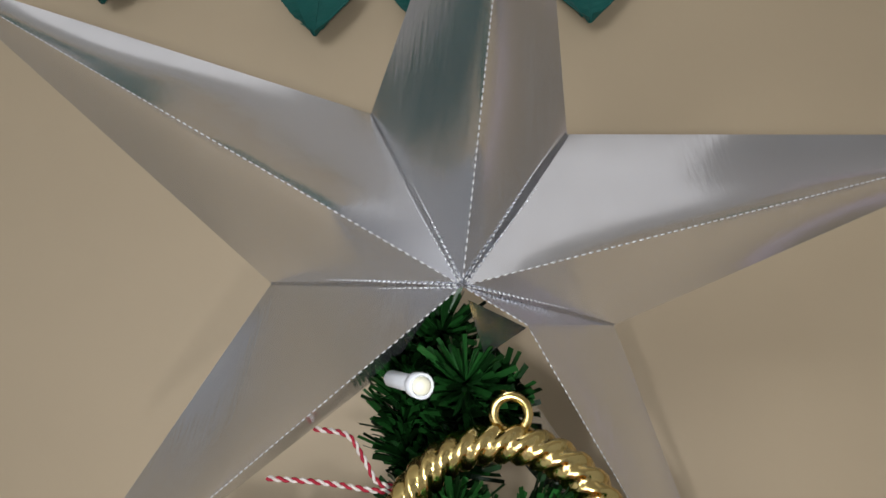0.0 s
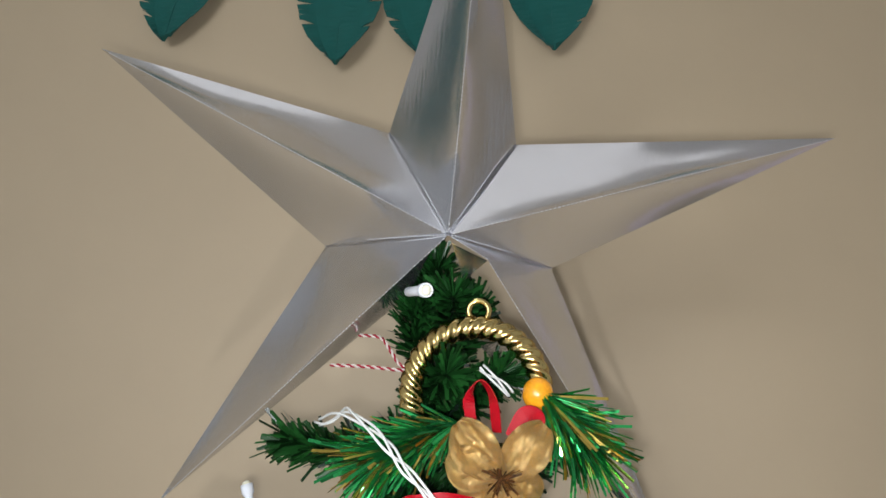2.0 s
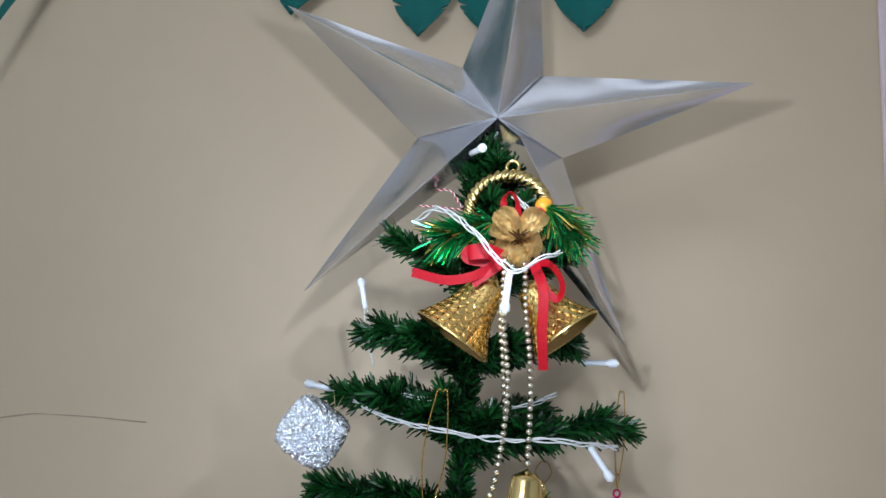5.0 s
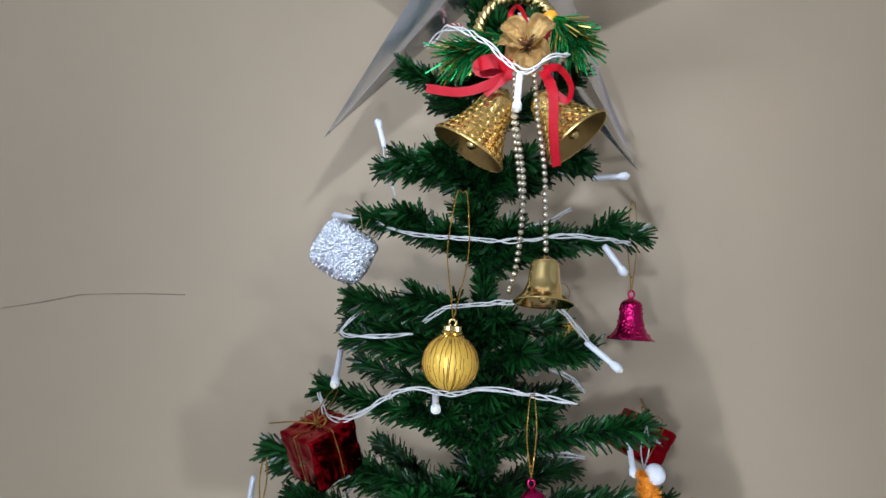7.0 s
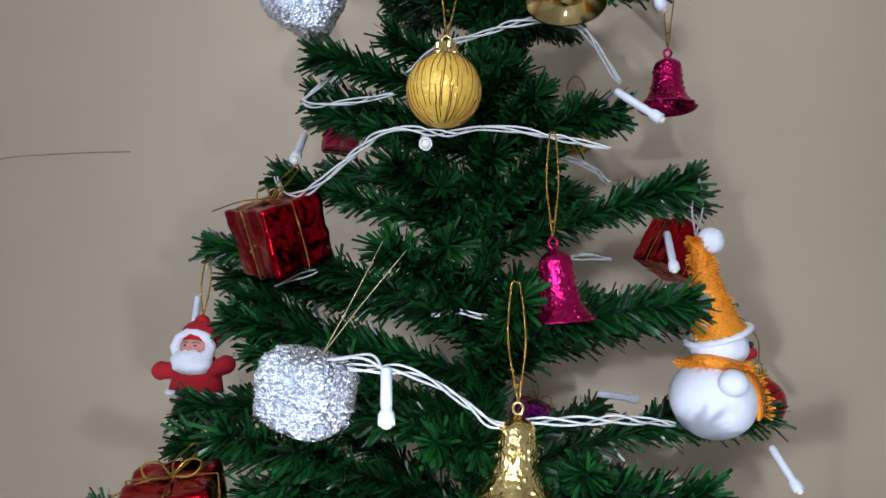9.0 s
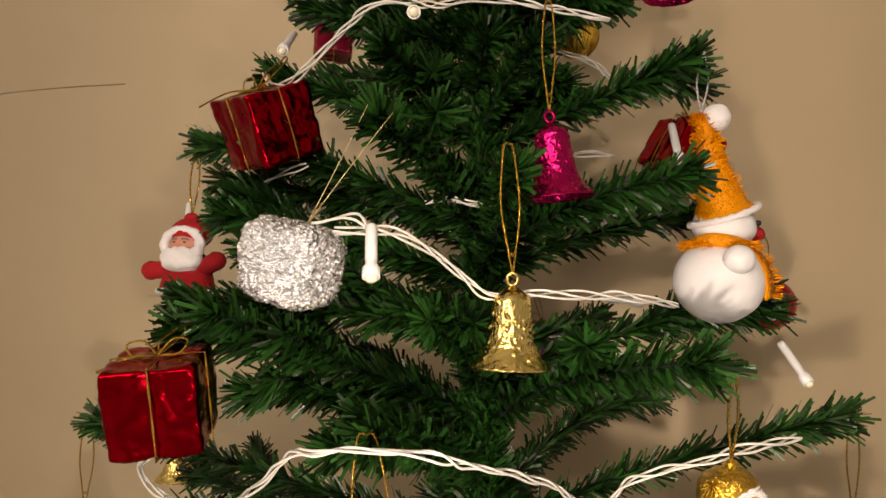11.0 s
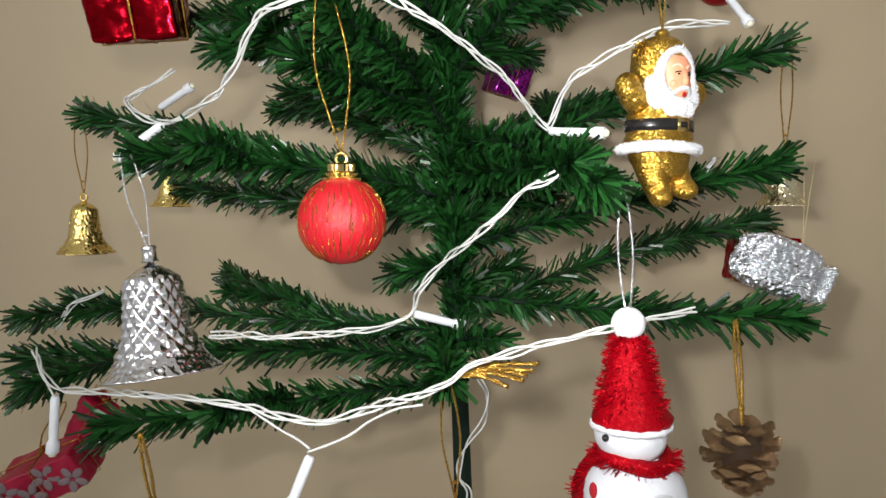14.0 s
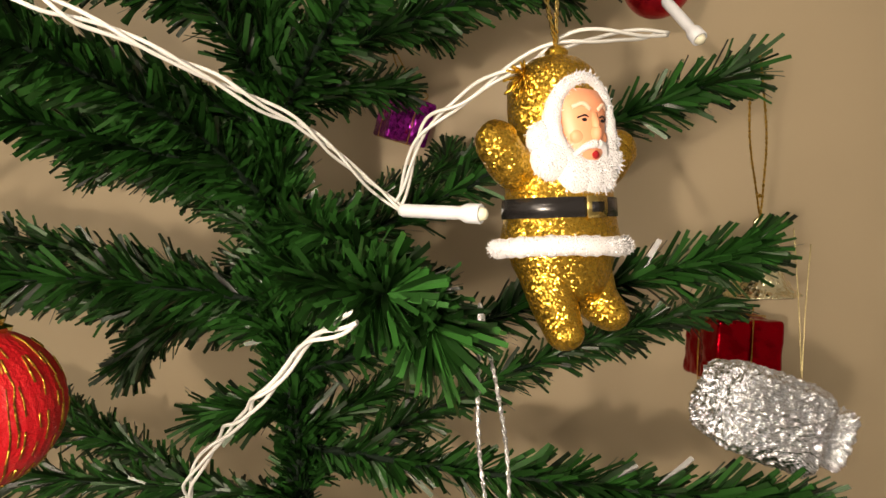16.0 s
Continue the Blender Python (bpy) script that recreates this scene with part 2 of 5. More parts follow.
def raw_part(name, verts, faces, mat, parent, smooth=False, label="", kind=""):
    me = bpy.data.meshes.new(name)
    me.from_pydata(verts, [], faces)
    for m in (mat if isinstance(mat, (list, tuple)) else [mat]):
        me.materials.append(m)
    if smooth:
        me.polygons.foreach_set("use_smooth", [True] * len(me.polygons))
    ob = new(name, me)
    if parent is not None:
        ob.parent = parent
    if label or kind:
        tagged(ob, label, kind=kind)
    return ob


def thing(name, label, category, m, group=""):
    ob = new(name)
    ob.empty_display_size = 0.02
    ob.matrix_world = m
    return tagged(ob, label, category, group)


def at(p, rx=0, ry=0, rz=0):
    return pose(p[0], p[1], p[2], rx, ry, rz)


def box(bm, size, centre=(0, 0, 0), bevel=0.0, seg=2):
    got = bmesh.ops.create_cube(bm, size=1.0, matrix=Matrix.Translation(centre) @ Matrix.Diagonal((*size, 1)))
    if bevel:
        edges = list({e for v in got["verts"] for e in v.link_edges})
        bmesh.ops.bevel(bm, geom=edges, offset=bevel, segments=seg, affect="EDGES", profile=0.5)
    return bm


def lathe(bm, profile, seg=32, wobble=None, mat_index=0, m=Matrix()):
    """Turns (radius, height) pairs round z. wobble(angle, height) scales the radius."""
    rings = []
    for r, z in profile:
        if r < 1e-6:
            rings.append([bm.verts.new(m @ Vector((0, 0, z)))])
            continue
        ring = []
        for i in range(seg):
            a = 2 * math.pi * i / seg
            k = r * (wobble(a, z) if wobble else 1.0)
            ring.append(bm.verts.new(m @ Vector((k * math.cos(a), k * math.sin(a), z))))
        rings.append(ring)
    for a, b in zip(rings, rings[1:]):
        for i in range(seg):
            j = (i + 1) % seg
            if len(a) == 1 and len(b) == 1:
                continue
            if len(a) == 1:
                f = bm.faces.new((a[0], b[j], b[i]))
            elif len(b) == 1:
                f = bm.faces.new((a[i], a[j], b[0]))
            else:
                f = bm.faces.new((a[i], a[j], b[j], b[i]))
            f.material_index = mat_index
    return bm


def ball(bm, centre, radius, mat_index=0, squash=(1, 1, 1), lumps=0.0, sub=3, seed=0.0, turn=(0, 0, 0)):
    got = bmesh.ops.create_icosphere(bm, subdivisions=sub, radius=1.0)
    rot = Euler([radians(a) for a in turn]).to_matrix()
    for v in got["verts"]:
        d = v.co.copy()
        k = 1 + lumps * noise.noise(d * 2.3 + Vector((seed, seed * 1.7, 3.1)))
        v.co = Vector(centre) + rot @ Vector((d.x * squash[0], d.y * squash[1], d.z * squash[2])) * radius * k
    for f in {f for v in got["verts"] for f in v.link_faces}:
        f.material_index = mat_index
    return bm


def spline(points, n=8, closed=False):
    """Catmull-Rom through the points."""
    pts = [Vector(p) for p in points]
    if len(pts) == 2:
        return [pts[0].lerp(pts[1], i / n) for i in range(n + 1)]
    ext = [pts[-1]] + pts + [pts[0], pts[1]] if closed else [pts[0] * 2 - pts[1]] + pts + [pts[-1] * 2 - pts[-2]]
    out = []
    for i in range(len(ext) - 3):
        a, b, c, d = ext[i:i + 4]
        for k in range(n):
            t = k / n
            out.append(0.5 * ((2 * b) + (c - a) * t + (2 * a - 5 * b + 4 * c - d) * t * t + (3 * b - a - 3 * c + d) * t ** 3))
    if not closed:
        out.append(pts[-1])
    return out


def frames_along(path):
    """Tangent and two normals at every point, carried along without twist."""
    out, side = [], None
    for i, p in enumerate(path):
        t = (path[min(i + 1, len(path) - 1)] - path[max(i - 1, 0)]).normalized()
        if side is None:
            side = t.cross(Vector((0, 0, 1)) if abs(t.z) < 0.9 else Vector((1, 0, 0))).normalized()
        else:
            side = (side - t * side.dot(t)).normalized()
        out.append((p, t, side, t.cross(side)))
    return out


def tubes(bm, path, radius, seg=6, closed=False, mat_index=0, taper=None):
    fr = frames_along(path)
    rings = []
    for i, (p, t, a, b) in enumerate(fr):
        r = radius * (taper(i / max(1, len(fr) - 1)) if taper else 1.0)
        rings.append([bm.verts.new(p + (a * math.cos(2 * math.pi * k / seg) + b * math.sin(2 * math.pi * k / seg)) * r) for k in range(seg)])
    pairs = list(zip(rings, rings[1:])) + ([(rings[-1], rings[0])] if closed else [])
    for u, v in pairs:
        for k in range(seg):
            f = bm.faces.new((u[k], u[(k + 1) % seg], v[(k + 1) % seg], v[k]))
            f.material_index = mat_index
    if not closed:
        bm.faces.new(rings[0][::-1]).material_index = mat_index
        bm.faces.new(rings[-1]).material_index = mat_index
    return bm


def twisted(bm, path, radius, strands, offset, pitch, seg=5, loose=0.0, seed=1, mats=None, only=None):
    """Strands wound round one path; only: the one strand to draw."""
    fr = frames_along(path)
    run, total = [0.0], 0.0
    for a, b in zip(path, path[1:]):
        total += (b - a).length
        run.append(total)
    for s in range(strands) if only is None else (only,):
        line = []
        for (p, t, a, b), d in zip(fr, run):
            w = offset * (1 + loose * noise.noise(Vector((d * 35, s * 7.3, seed))))
            ang = 2 * math.pi * (d / pitch + s / strands) + loose * 2.0 * noise.noise(Vector((d * 22, seed, s)))
            line.append(p + (a * math.cos(ang) + b * math.sin(ang)) * w)
        tubes(bm, line, radius, seg, mat_index=mats[s % len(mats)] if mats else 0)
    return bm


def resample(path, step):
    out, need = [path[0]], step
    for a, b in zip(path, path[1:]):
        d = (b - a).length
        while d >= need and d > 0:
            a = a.lerp(b, need / d)
            d = (b - a).length
            out.append(a)
            need = step
        need -= d
    out.append(path[-1])
    return out


def strip(bm, path, width, normal, mat_index=0, thick=0.0004, twist=0.0):
    """A ribbon along a path, with thickness."""
    rows = []
    n = len(path)
    for i, p in enumerate(path):
        t = (path[min(i + 1, n - 1)] - path[max(i - 1, 0)]).normalized()
        nn = Vector(normal)
        nn = (nn - t * nn.dot(t)).normalized()
        nn = Matrix.Rotation(twist * i / n, 3, t) @ nn
        s = t.cross(nn) * width / 2
        o = nn * thick / 2
        rows.append([bm.verts.new(p + q) for q in (s + o, -s + o, -s - o, s - o)])
    for a, b in zip(rows, rows[1:]):
        for k in range(4):
            bm.faces.new((a[k], a[(k + 1) % 4], b[(k + 1) % 4], b[k])).material_index = mat_index
    bm.faces.new(rows[0][::-1]).material_index = mat_index
    bm.faces.new(rows[-1]).material_index = mat_index
    return bm


def hanging_cord(parent, hook, foot, mat=None, spread=0.006, radius=0.0007, knot=True, name="cord"):
    """A loop of cord from the thing's top (foot) over a branch at hook, in the parent's space."""
    hook, foot = Vector(hook), Vector(foot)
    mid = hook.lerp(foot, 0.45)
    side = Vector((spread, spread * 0.4, 0))
    line = spline([foot, foot.lerp(hook, 0.2) + side * 0.45, mid + side, hook + side * 0.5 + Vector((0, 0, -0.002)), hook, hook - side * 0.5 + Vector((0, 0, -0.002)), mid - side, foot.lerp(hook, 0.2) - side * 0.4, foot], 6)
    bm = bmesh.new()
    twisted(bm, resample(line, 0.0022), radius * 0.62, 2, radius * 0.6, 0.0035, 5)
    if knot:
        ball(bm, foot.lerp(hook, 0.16), radius * 2.0, sub=1)
    return part(name, bm, mat or CORD_GOLD, parent)


# ---- the room ----
def slab(name, size, centre, mat, label, category):
    bm = box(bmesh.new(), size, (0, 0, 0))
    ob = part(name, bm, mat, None, smooth=False)
    ob.location = centre
    return tagged(ob, label, category, kind="structure")


WALL_Y = 0.71
slab("wall_north", (4.4, 0.14, 2.8), (-0.3, WALL_Y + 0.07, 1.4), WALL, "plain beige painted plaster wall behind the tree", "wall")
# unseen walls close the room; their white lifts and cools the star's reflections
slab("wall_south", (4.4, 0.14, 2.8), (-0.3, -3.07, 1.4), WALL_WHITE, "plain white painted plaster wall", "wall")
slab("wall_east", (0.14, 3.72, 2.8), (1.97, -1.145, 1.4), WALL_WHITE, "plain white painted plaster wall", "wall")
slab("wall_west", (0.14, 3.72, 2.8), (-2.57, -1.145, 1.4), WALL_WHITE, "plain white painted plaster wall", "wall")
slab("floor", (4.68, 4.0, 0.1), (-0.3, -1.145, -0.05), FLOOR, "plain stone-coloured tiled floor", "floor")
slab("ceiling", (4.68, 4.0, 0.1), (-0.3, -1.145, 2.85), PLASTER, "plain white painted ceiling", "ceiling")


def corner_strip():
    bm = box(bmesh.new(), (0.16, 0.008, 2.8), (0, 0, 0), 0.003)
    ob = part("trim", bm, LAVENDER, None, smooth=False)
    ob.location = (0.671, WALL_Y - 0.004, 1.4)
    return tagged(ob, "pale lavender painted strip along the wall's end", "wall trim", kind="structure")


corner_strip()


def pencil_line():
    bm = bmesh.new()
    line = spline([(-0.80, WALL_Y - 0.0006, 1.272), (-0.73, WALL_Y - 0.0006, 1.285), (-0.66, WALL_Y - 0.0006, 1.301), (-0.636, WALL_Y - 0.0006, 1.304), (-0.55, WALL_Y - 0.0006, 1.310), (-0.462, WALL_Y - 0.0006, 1.313)], 6)
    tubes(bm, line, 0.0009, 5, taper=lambda u: 0.35 + 0.65 * abs(math.sin(u * 5.0)))
    ob = part("pencil_mark", bm, PENCIL, None)
    return tagged(ob, "faint grey pencil scratch on the beige wall", "wall mark", kind="structure")


pencil_line()


# ---- green leaves stuck on the wall ----
def wall_leaf(tip, length, width, lean, seed):
    """A pointed felt leaf, tip down, its edges snipped into a fringe."""
    r = random.Random(seed)
    bm = bmesh.new()
    n = 26

    def half(u):
        return width / 2 * (math.sin(math.pi * min(1.0, u * 0.97 + 0.002)) ** 0.66) * (0.78 + 0.3 * u if u < 0.7 else 0.99)

    def lift(u, v):
        return -(0.004 + 0.010 * (1 - u) ** 2 + 0.010 * abs(v) ** 1.5 + 0.002 * math.sin(u * 9 + seed))

    rib = [bm.verts.new((0, lift(i / n, 0), length * i / n)) for i in range(n + 1)]
    for s in (-1, 1):
        for i in range(n):
            u0, u1 = i / n, (i + 1) / n
            gap = (r.random() < 0.35) * r.uniform(0.08, 0.2) / n
            if r.random() < 0.15:
                gap = r.uniform(0.35, 1.0) / n
            drop = 0.10 * min(1.0, u0 * 4)
            a, b = half(u0), half(u1)
            jag = r.uniform(0.985, 1.01)
            p1 = bm.verts.new((s * a * 0.6, lift(u0, 0.6 * a / width * 2), length * (u0 - drop * 0.25)))
            p2 = bm.verts.new((s * b * 0.6, lift(u1, 0.6), length * (u1 - drop * 0.25)))
            q1 = bm.verts.new((s * a * jag, lift(u0, 1.0), length * (u0 - drop * 0.5 * (0.4 + a / width) + gap)))
            q2 = bm.verts.new((s * b * jag, lift(u1, 1.0), length * (u1 - drop * 0.5 * (0.4 + b / width))))
            for quad in ((rib[i], p1, p2, rib[i + 1]), (p1, q1, q2, p2)):
                bm.faces.new(quad if s > 0 else quad[::-1])
    bmesh.ops.remove_doubles(bm, verts=bm.verts, dist=0.00005)
    bmesh.ops.solidify(bm, geom=bm.faces[:], thickness=0.0008)
    t = thing("wall_leaf", "dark teal-green felt leaf with snipped edges stuck on the wall", "wall decoration", at((tip[0], WALL_Y - 0.001, tip[1]), 0, lean, 0), "felt leaves on the wall")
    part("blade", bm, FELT, t, smooth=False)
    crease = [Vector((0, lift(i / n, 0) - 0.0004, length * i / n)) for i in range(n)]
    part("midrib", tubes(bmesh.new(), crease, 0.0007, 6, taper=lambda u: 0.5 + 0.5 * u), FELT, t, "folded middle crease")
    return t


for i, (x, z, length, width, lean) in enumerate([(-0.591, 2.117, 0.20, 0.118, 12), (-0.357, 2.028, 0.21, 0.124, 7), (-0.124, 1.993, 0.21, 0.122, -2), (-0.014, 2.002, 0.20, 0.112, -4), (0.147, 2.012, 0.21, 0.124, -3), (0.358, 2.112, 0.20, 0.124, -12), (0.60, 2.16, 0.2, 0.1, -16)]):
    wall_leaf((x, z - 0.007), length, width, lean, 11 + i)
# unseen leaves added higher up, so the star's top arm mirrors dark green
for i, (x, z, length, width, lean) in enumerate([(-0.80, 2.21, 0.26, 0.17, 20), (-0.66, 2.30, 0.28, 0.17, 10), (-0.48, 2.19, 0.28, 0.17, 5), (-0.92, 2.18, 0.26, 0.16, 28), (-0.95, 2.36, 0.27, 0.16, 24), (-0.74, 2.48, 0.26, 0.16, 16), (-1.10, 2.46, 0.27, 0.16, 30), (-0.33, 2.24, 0.24, 0.15, 3), (-1.27, 2.50, 0.26, 0.16, 32), (-0.60, 2.24, 0.27, 0.17, 8), (-0.71, 2.215, 0.28, 0.18, 14), (-1.02, 2.42, 0.28, 0.17, 26), (-0.86, 2.50, 0.26, 0.17, 22), (-0.42, 2.23, 0.26, 0.16, 4), (-1.20, 2.60, 0.17, 0.14, 30)]):
    wall_leaf((x, z), length, width, lean, 31 + i)


# ---- stool ----
def stool(centre, top):
    t = thing("stool", "white round-topped plastic stool under the tree", "stool", at((centre[0], centre[1], 0)))
    part("seat", lathe(bmesh.new(), [(0, top - 0.03), (0.19, top - 0.03), (0.215, top - 0.022), (0.222, top - 0.012), (0.218, top - 0.003), (0.205, top), (0, top + 0.001)], 48), STOOL, t)
    for k in range(4):
        a = math.pi / 4 + k * math.pi / 2
        bm = bmesh.new()
        tubes(bm, spline([(0.15 * math.cos(a), 0.15 * math.sin(a), top - 0.028), (0.19 * math.cos(a), 0.19 * math.sin(a), 0.0)], 6), 0.018, 10)
        part("leg", bm, STOOL, t)


STOOL_TOP = 0.472
stool((0.10, 0.41), STOOL_TOP)


# ---- the tree ----
ROOT, CROWN = Vector((0.097, 0.415, STOOL_TOP)), Vector((0.040, 0.435, 1.66))


def trunk_at(z):
    return ROOT.lerp(CROWN, (z - ROOT.z) / (CROWN.z - ROOT.z))


def needle_mesh(path, count, length, r, spread=0.85, start=0.0, width=0.0025, verts=None, faces=None):
    """Flat strips that stand out all round a stem and lean to its tip."""
    fr = frames_along(path)
    n = len(fr) - 1
    for _ in range(count):
        u = start + (1 - start) * r.random()
        if r.random() < 0.10:
            u = r.uniform(0.93, 1.0)
        k = min(n - 1, int(u * n))
        p = fr[k][0].lerp(fr[k + 1][0], u * n - k)
        _, t, a, b = fr[k]
        ang = r.uniform(0, 2 * math.pi)
        out = a * math.cos(ang) + b * math.sin(ang)
        lean = r.uniform(0.45, 1.25) if u < 0.93 else r.uniform(0.6, 1.8)
        d = (out * spread + t * lean).normalized()
        ln = length * r.uniform(0.6, 1.15) * (1.0 if u > 0.12 else 0.75)
        bend = (t * r.uniform(-0.1, 0.35) + Vector((0, 0, r.uniform(-0.35, 0.1))) + out.cross(t) * r.uniform(-0.25, 0.25)) * ln
        side = d.cross(Vector((r.uniform(-1, 1), r.uniform(-1, 1), r.uniform(-1, 1)))).normalized() * width / 2 * r.uniform(0.7, 1.2)
        i = len(verts)
        m1, e = p + d * ln * 0.5 + bend * 0.2, p + d * ln + bend * 0.55
        for q, w in ((p, 0.8), (m1, 1.0), (e, 0.85)):
            verts.append(q + side * w)
            verts.append(q - side * w)
        faces.append((i, i + 1, i + 3, i + 2))
        faces.append((i + 2, i + 3, i + 5, i + 4))
    return verts, faces


def branch(parent, tip, rise, seed, thick=1.0, fork=True):
    """A wired limb from the pole to its tip, clothed in needles, with small side shoots."""
    r = random.Random(seed)
    tip = Vector(tip)
    root = trunk_at(tip.z - rise)
    d = tip - root
    tip = tip - d.normalized() * min(0.012, 0.15 * d.length)
    sag = Vector((r.uniform(-0.008, 0.008), r.uniform(-0.008, 0.008), 0.10 * abs(rise) + 0.3 * max(0, -rise) + r.uniform(-0.006, 0.006)))
    path = spline([root, root.lerp(tip, 0.35) + sag, root.lerp(tip, 0.7) + sag * 0.8, tip], 6)
    ln = d.length
    verts, faces = [], []
    stems = bmesh.new()
    tubes(stems, path, 0.0021, 5, taper=lambda u: 1.15 - 0.6 * u)
    needle_mesh(path, int(thick * (140 + 2600 * ln)), 0.0218, r, verts=verts, faces=faces)
    if fork:
        for s in (-1, 1):
            for u in (0.5, 0.72):
                if r.random() < 0.36:
                    k = int(u * (len(path) - 1))
                    t = (path[k + 1] - path[k - 1]).normalized()
                    w = t.cross(Vector((0, 0, 1))).normalized() * s
                    sl = ln * r.uniform(0.22, 0.32)
                    end = path[k] + (t * 0.8 + w * 0.62 + Vector((0, 0, r.uniform(-0.1, 0.3)))).normalized() * sl
                    sub = spline([path[k], path[k].lerp(end, 0.5) + Vector((0, 0, 0.004)), end], 4)
                    tubes(stems, sub, 0.0013, 5)
                    needle_mesh(sub, int(thick * (50 + 2500 * sl)), 0.0205, r, verts=verts, faces=faces)
    stem = part("branch", stems, BARK, parent)
    raw_part("needles", verts, faces, NEEDLE, stem, kind="stuff")
    return stem


tree = thing("christmas_tree", "small artificial green Christmas tree with flat needles on a dark pole", "Christmas tree", Matrix())
pole = bmesh.new()
tubes(pole, [ROOT + Vector((0, 0, 0.001)), trunk_at(0.7), trunk_at(1.0), trunk_at(1.3), CROWN], 0.0083, 16, taper=lambda u: 1.0 - 0.55 * u)
trunk = part("trunk", pole, BARK, tree)
tv, tf = [], []
tr = random.Random(3)
needle_mesh([trunk_at(z) for z in np.linspace(0.735, 1.66, 24)], 7600, 0.0185, tr, spread=1.0, verts=tv, faces=tf)
needle_mesh([trunk_at(z) for z in np.linspace(0.74, 1.06, 14)], 3000, 0.027, tr, spread=1.0, verts=tv, faces=tf)
raw_part("needles", tv, tf, NEEDLE, trunk, kind="stuff")
wrap = bmesh.new()
tubes(wrap, [trunk_at(0.60) + Vector((math.cos(k * 0.5) * 0.0098, math.sin(k * 0.5) * 0.0098, -0.085 + k * 0.0007)) for k in range(110)], 0.0013, 6)
part("cable_wrap", wrap, WIRE, tree, "white cable wound round the pole's foot")

TIERS = [
    # the leader and the top tier
    ([(0.052, 0.392, 1.672), (0.035, 0.405, 1.655), (-0.042, 0.372, 1.556), (0.080, 0.392, 1.645), (0.066, 0.372, 1.650), (0.150, 0.41, 1.565), (0.065, 0.355, 1.600), (0.03, 0.52, 1.60), (0.10, 0.36, 1.60)], 0.06, 1.15),
    ([(-0.070, 0.42, 1.458), (0.162, 0.42, 1.468), (-0.004, 0.362, 1.46), (0.104, 0.362, 1.458), (-0.01, 0.52, 1.47), (0.11, 0.52, 1.47)], 0.035, 1.1),
    ([(-0.075, 0.375, 1.392), (0.222, 0.425, 1.392), (0.038, 0.345, 1.403), (0.135, 0.378, 1.375), (-0.03, 0.53, 1.40), (0.13, 0.54, 1.40)], 0.035, 1.1),
    ([(-0.088, 0.405, 1.285), (0.174, 0.405, 1.270), (-0.01, 0.348, 1.313), (0.108, 0.342, 1.265), (-0.06, 0.54, 1.29)], 0.03, 1.05),
    ([(-0.110, 0.395, 1.213), (-0.095, 0.48, 1.238), (0.217, 0.354, 1.205), (0.114, 0.342, 1.219), (0.002, 0.325, 1.212), (0.15, 0.51, 1.222), (0.05, 0.60, 1.22)], 0.05, 1.05),
    ([(-0.150, 0.372, 1.152), (0.021, 0.254, 1.143), (0.101, 0.285, 1.118), (0.207, 0.308, 1.121), (-0.128, 0.39, 1.105), (0.262, 0.465, 1.12), (-0.08, 0.55, 1.14), (0.13, 0.60, 1.13)], 0.065, 1.0),
    ([(-0.118, 0.295, 1.016), (-0.11, 0.37, 1.075), (0.208, 0.268, 1.013), (0.296, 0.448, 1.042), (-0.17, 0.50, 1.02), (0.04, 0.62, 1.05), (0.05, 0.29, 1.03)], 0.07, 1.0),
    ([(-0.264, 0.428, 0.925), (0.335, 0.421, 0.970), (0.026, 0.250, 0.966), (0.324, 0.370, 0.880), (-0.12, 0.60, 0.95), (0.20, 0.62, 0.95)], 0.07, 1.0),
    ([(-0.108, 0.266, 0.879), (-0.22, 0.52, 0.86), (0.10, 0.65, 0.87)], 0.03, 1.0),
    ([(-0.258, 0.333, 0.721), (-0.319, 0.470, 0.745), (-0.208, 0.585, 0.763), (0.326, 0.333, 0.775), (0.102, 0.243, 0.749), (-0.131, 0.252, 0.702)], 0.005, 0.95),
]
branch(tree, (0.368, 0.565, 0.833), 0.085, 91, 0.95, False)
branch(tree, (-0.035, 0.435, 0.812), -0.03, 87, 1.1, False)
branch(tree, (0.030, 0.405, 0.790), 0.0, 86, 1.0, False)
branch(tree, (0.135, 0.470, 0.795), 0.02, 85, 1.0, False)
branch(tree, (0.190, 0.242, 0.860), -0.03, 92, 1.2, False)
branch(tree, (0.176, 0.240, 0.872), 0.0, 94, 1.2, False)
branch(tree, (0.138, 0.505, 0.985), 0.03, 90, 1.1, False)
branch(tree, (-0.135, 0.325, 1.032), 0.02, 93, 1.1, False)
branch(tree, (-0.155, 0.415, 1.130), 0.03, 97, 1.2, True)
branch(tree, (-0.082, 0.400, 1.268), 0.03, 99, 1.1, False)
branch(tree, (-0.076, 0.365, 1.306), 0.04, 89, 1.1, True)
branch(tree, (-0.120, 0.345, 1.095), 0.04, 98, 1.2, True)
branch(tree, (-0.103, 0.360, 0.968), 0.03, 95, 1.1, True)
branch(tree, (-0.014, 0.300, 0.945), 0.03, 96, 1.1, False)
seed = 100
for tips, rise, thick in TIERS:
    for tip in tips:
        seed += 1
        steep = tip == (0.335, 0.421, 0.970)
        branch(tree, tip, 0.105 if steep else rise if tip[1] < 0.55 else max(rise, 0.05), seed, thick * (0.8 if steep else 1.0), fork=tip[2] < 1.55 and not steep)


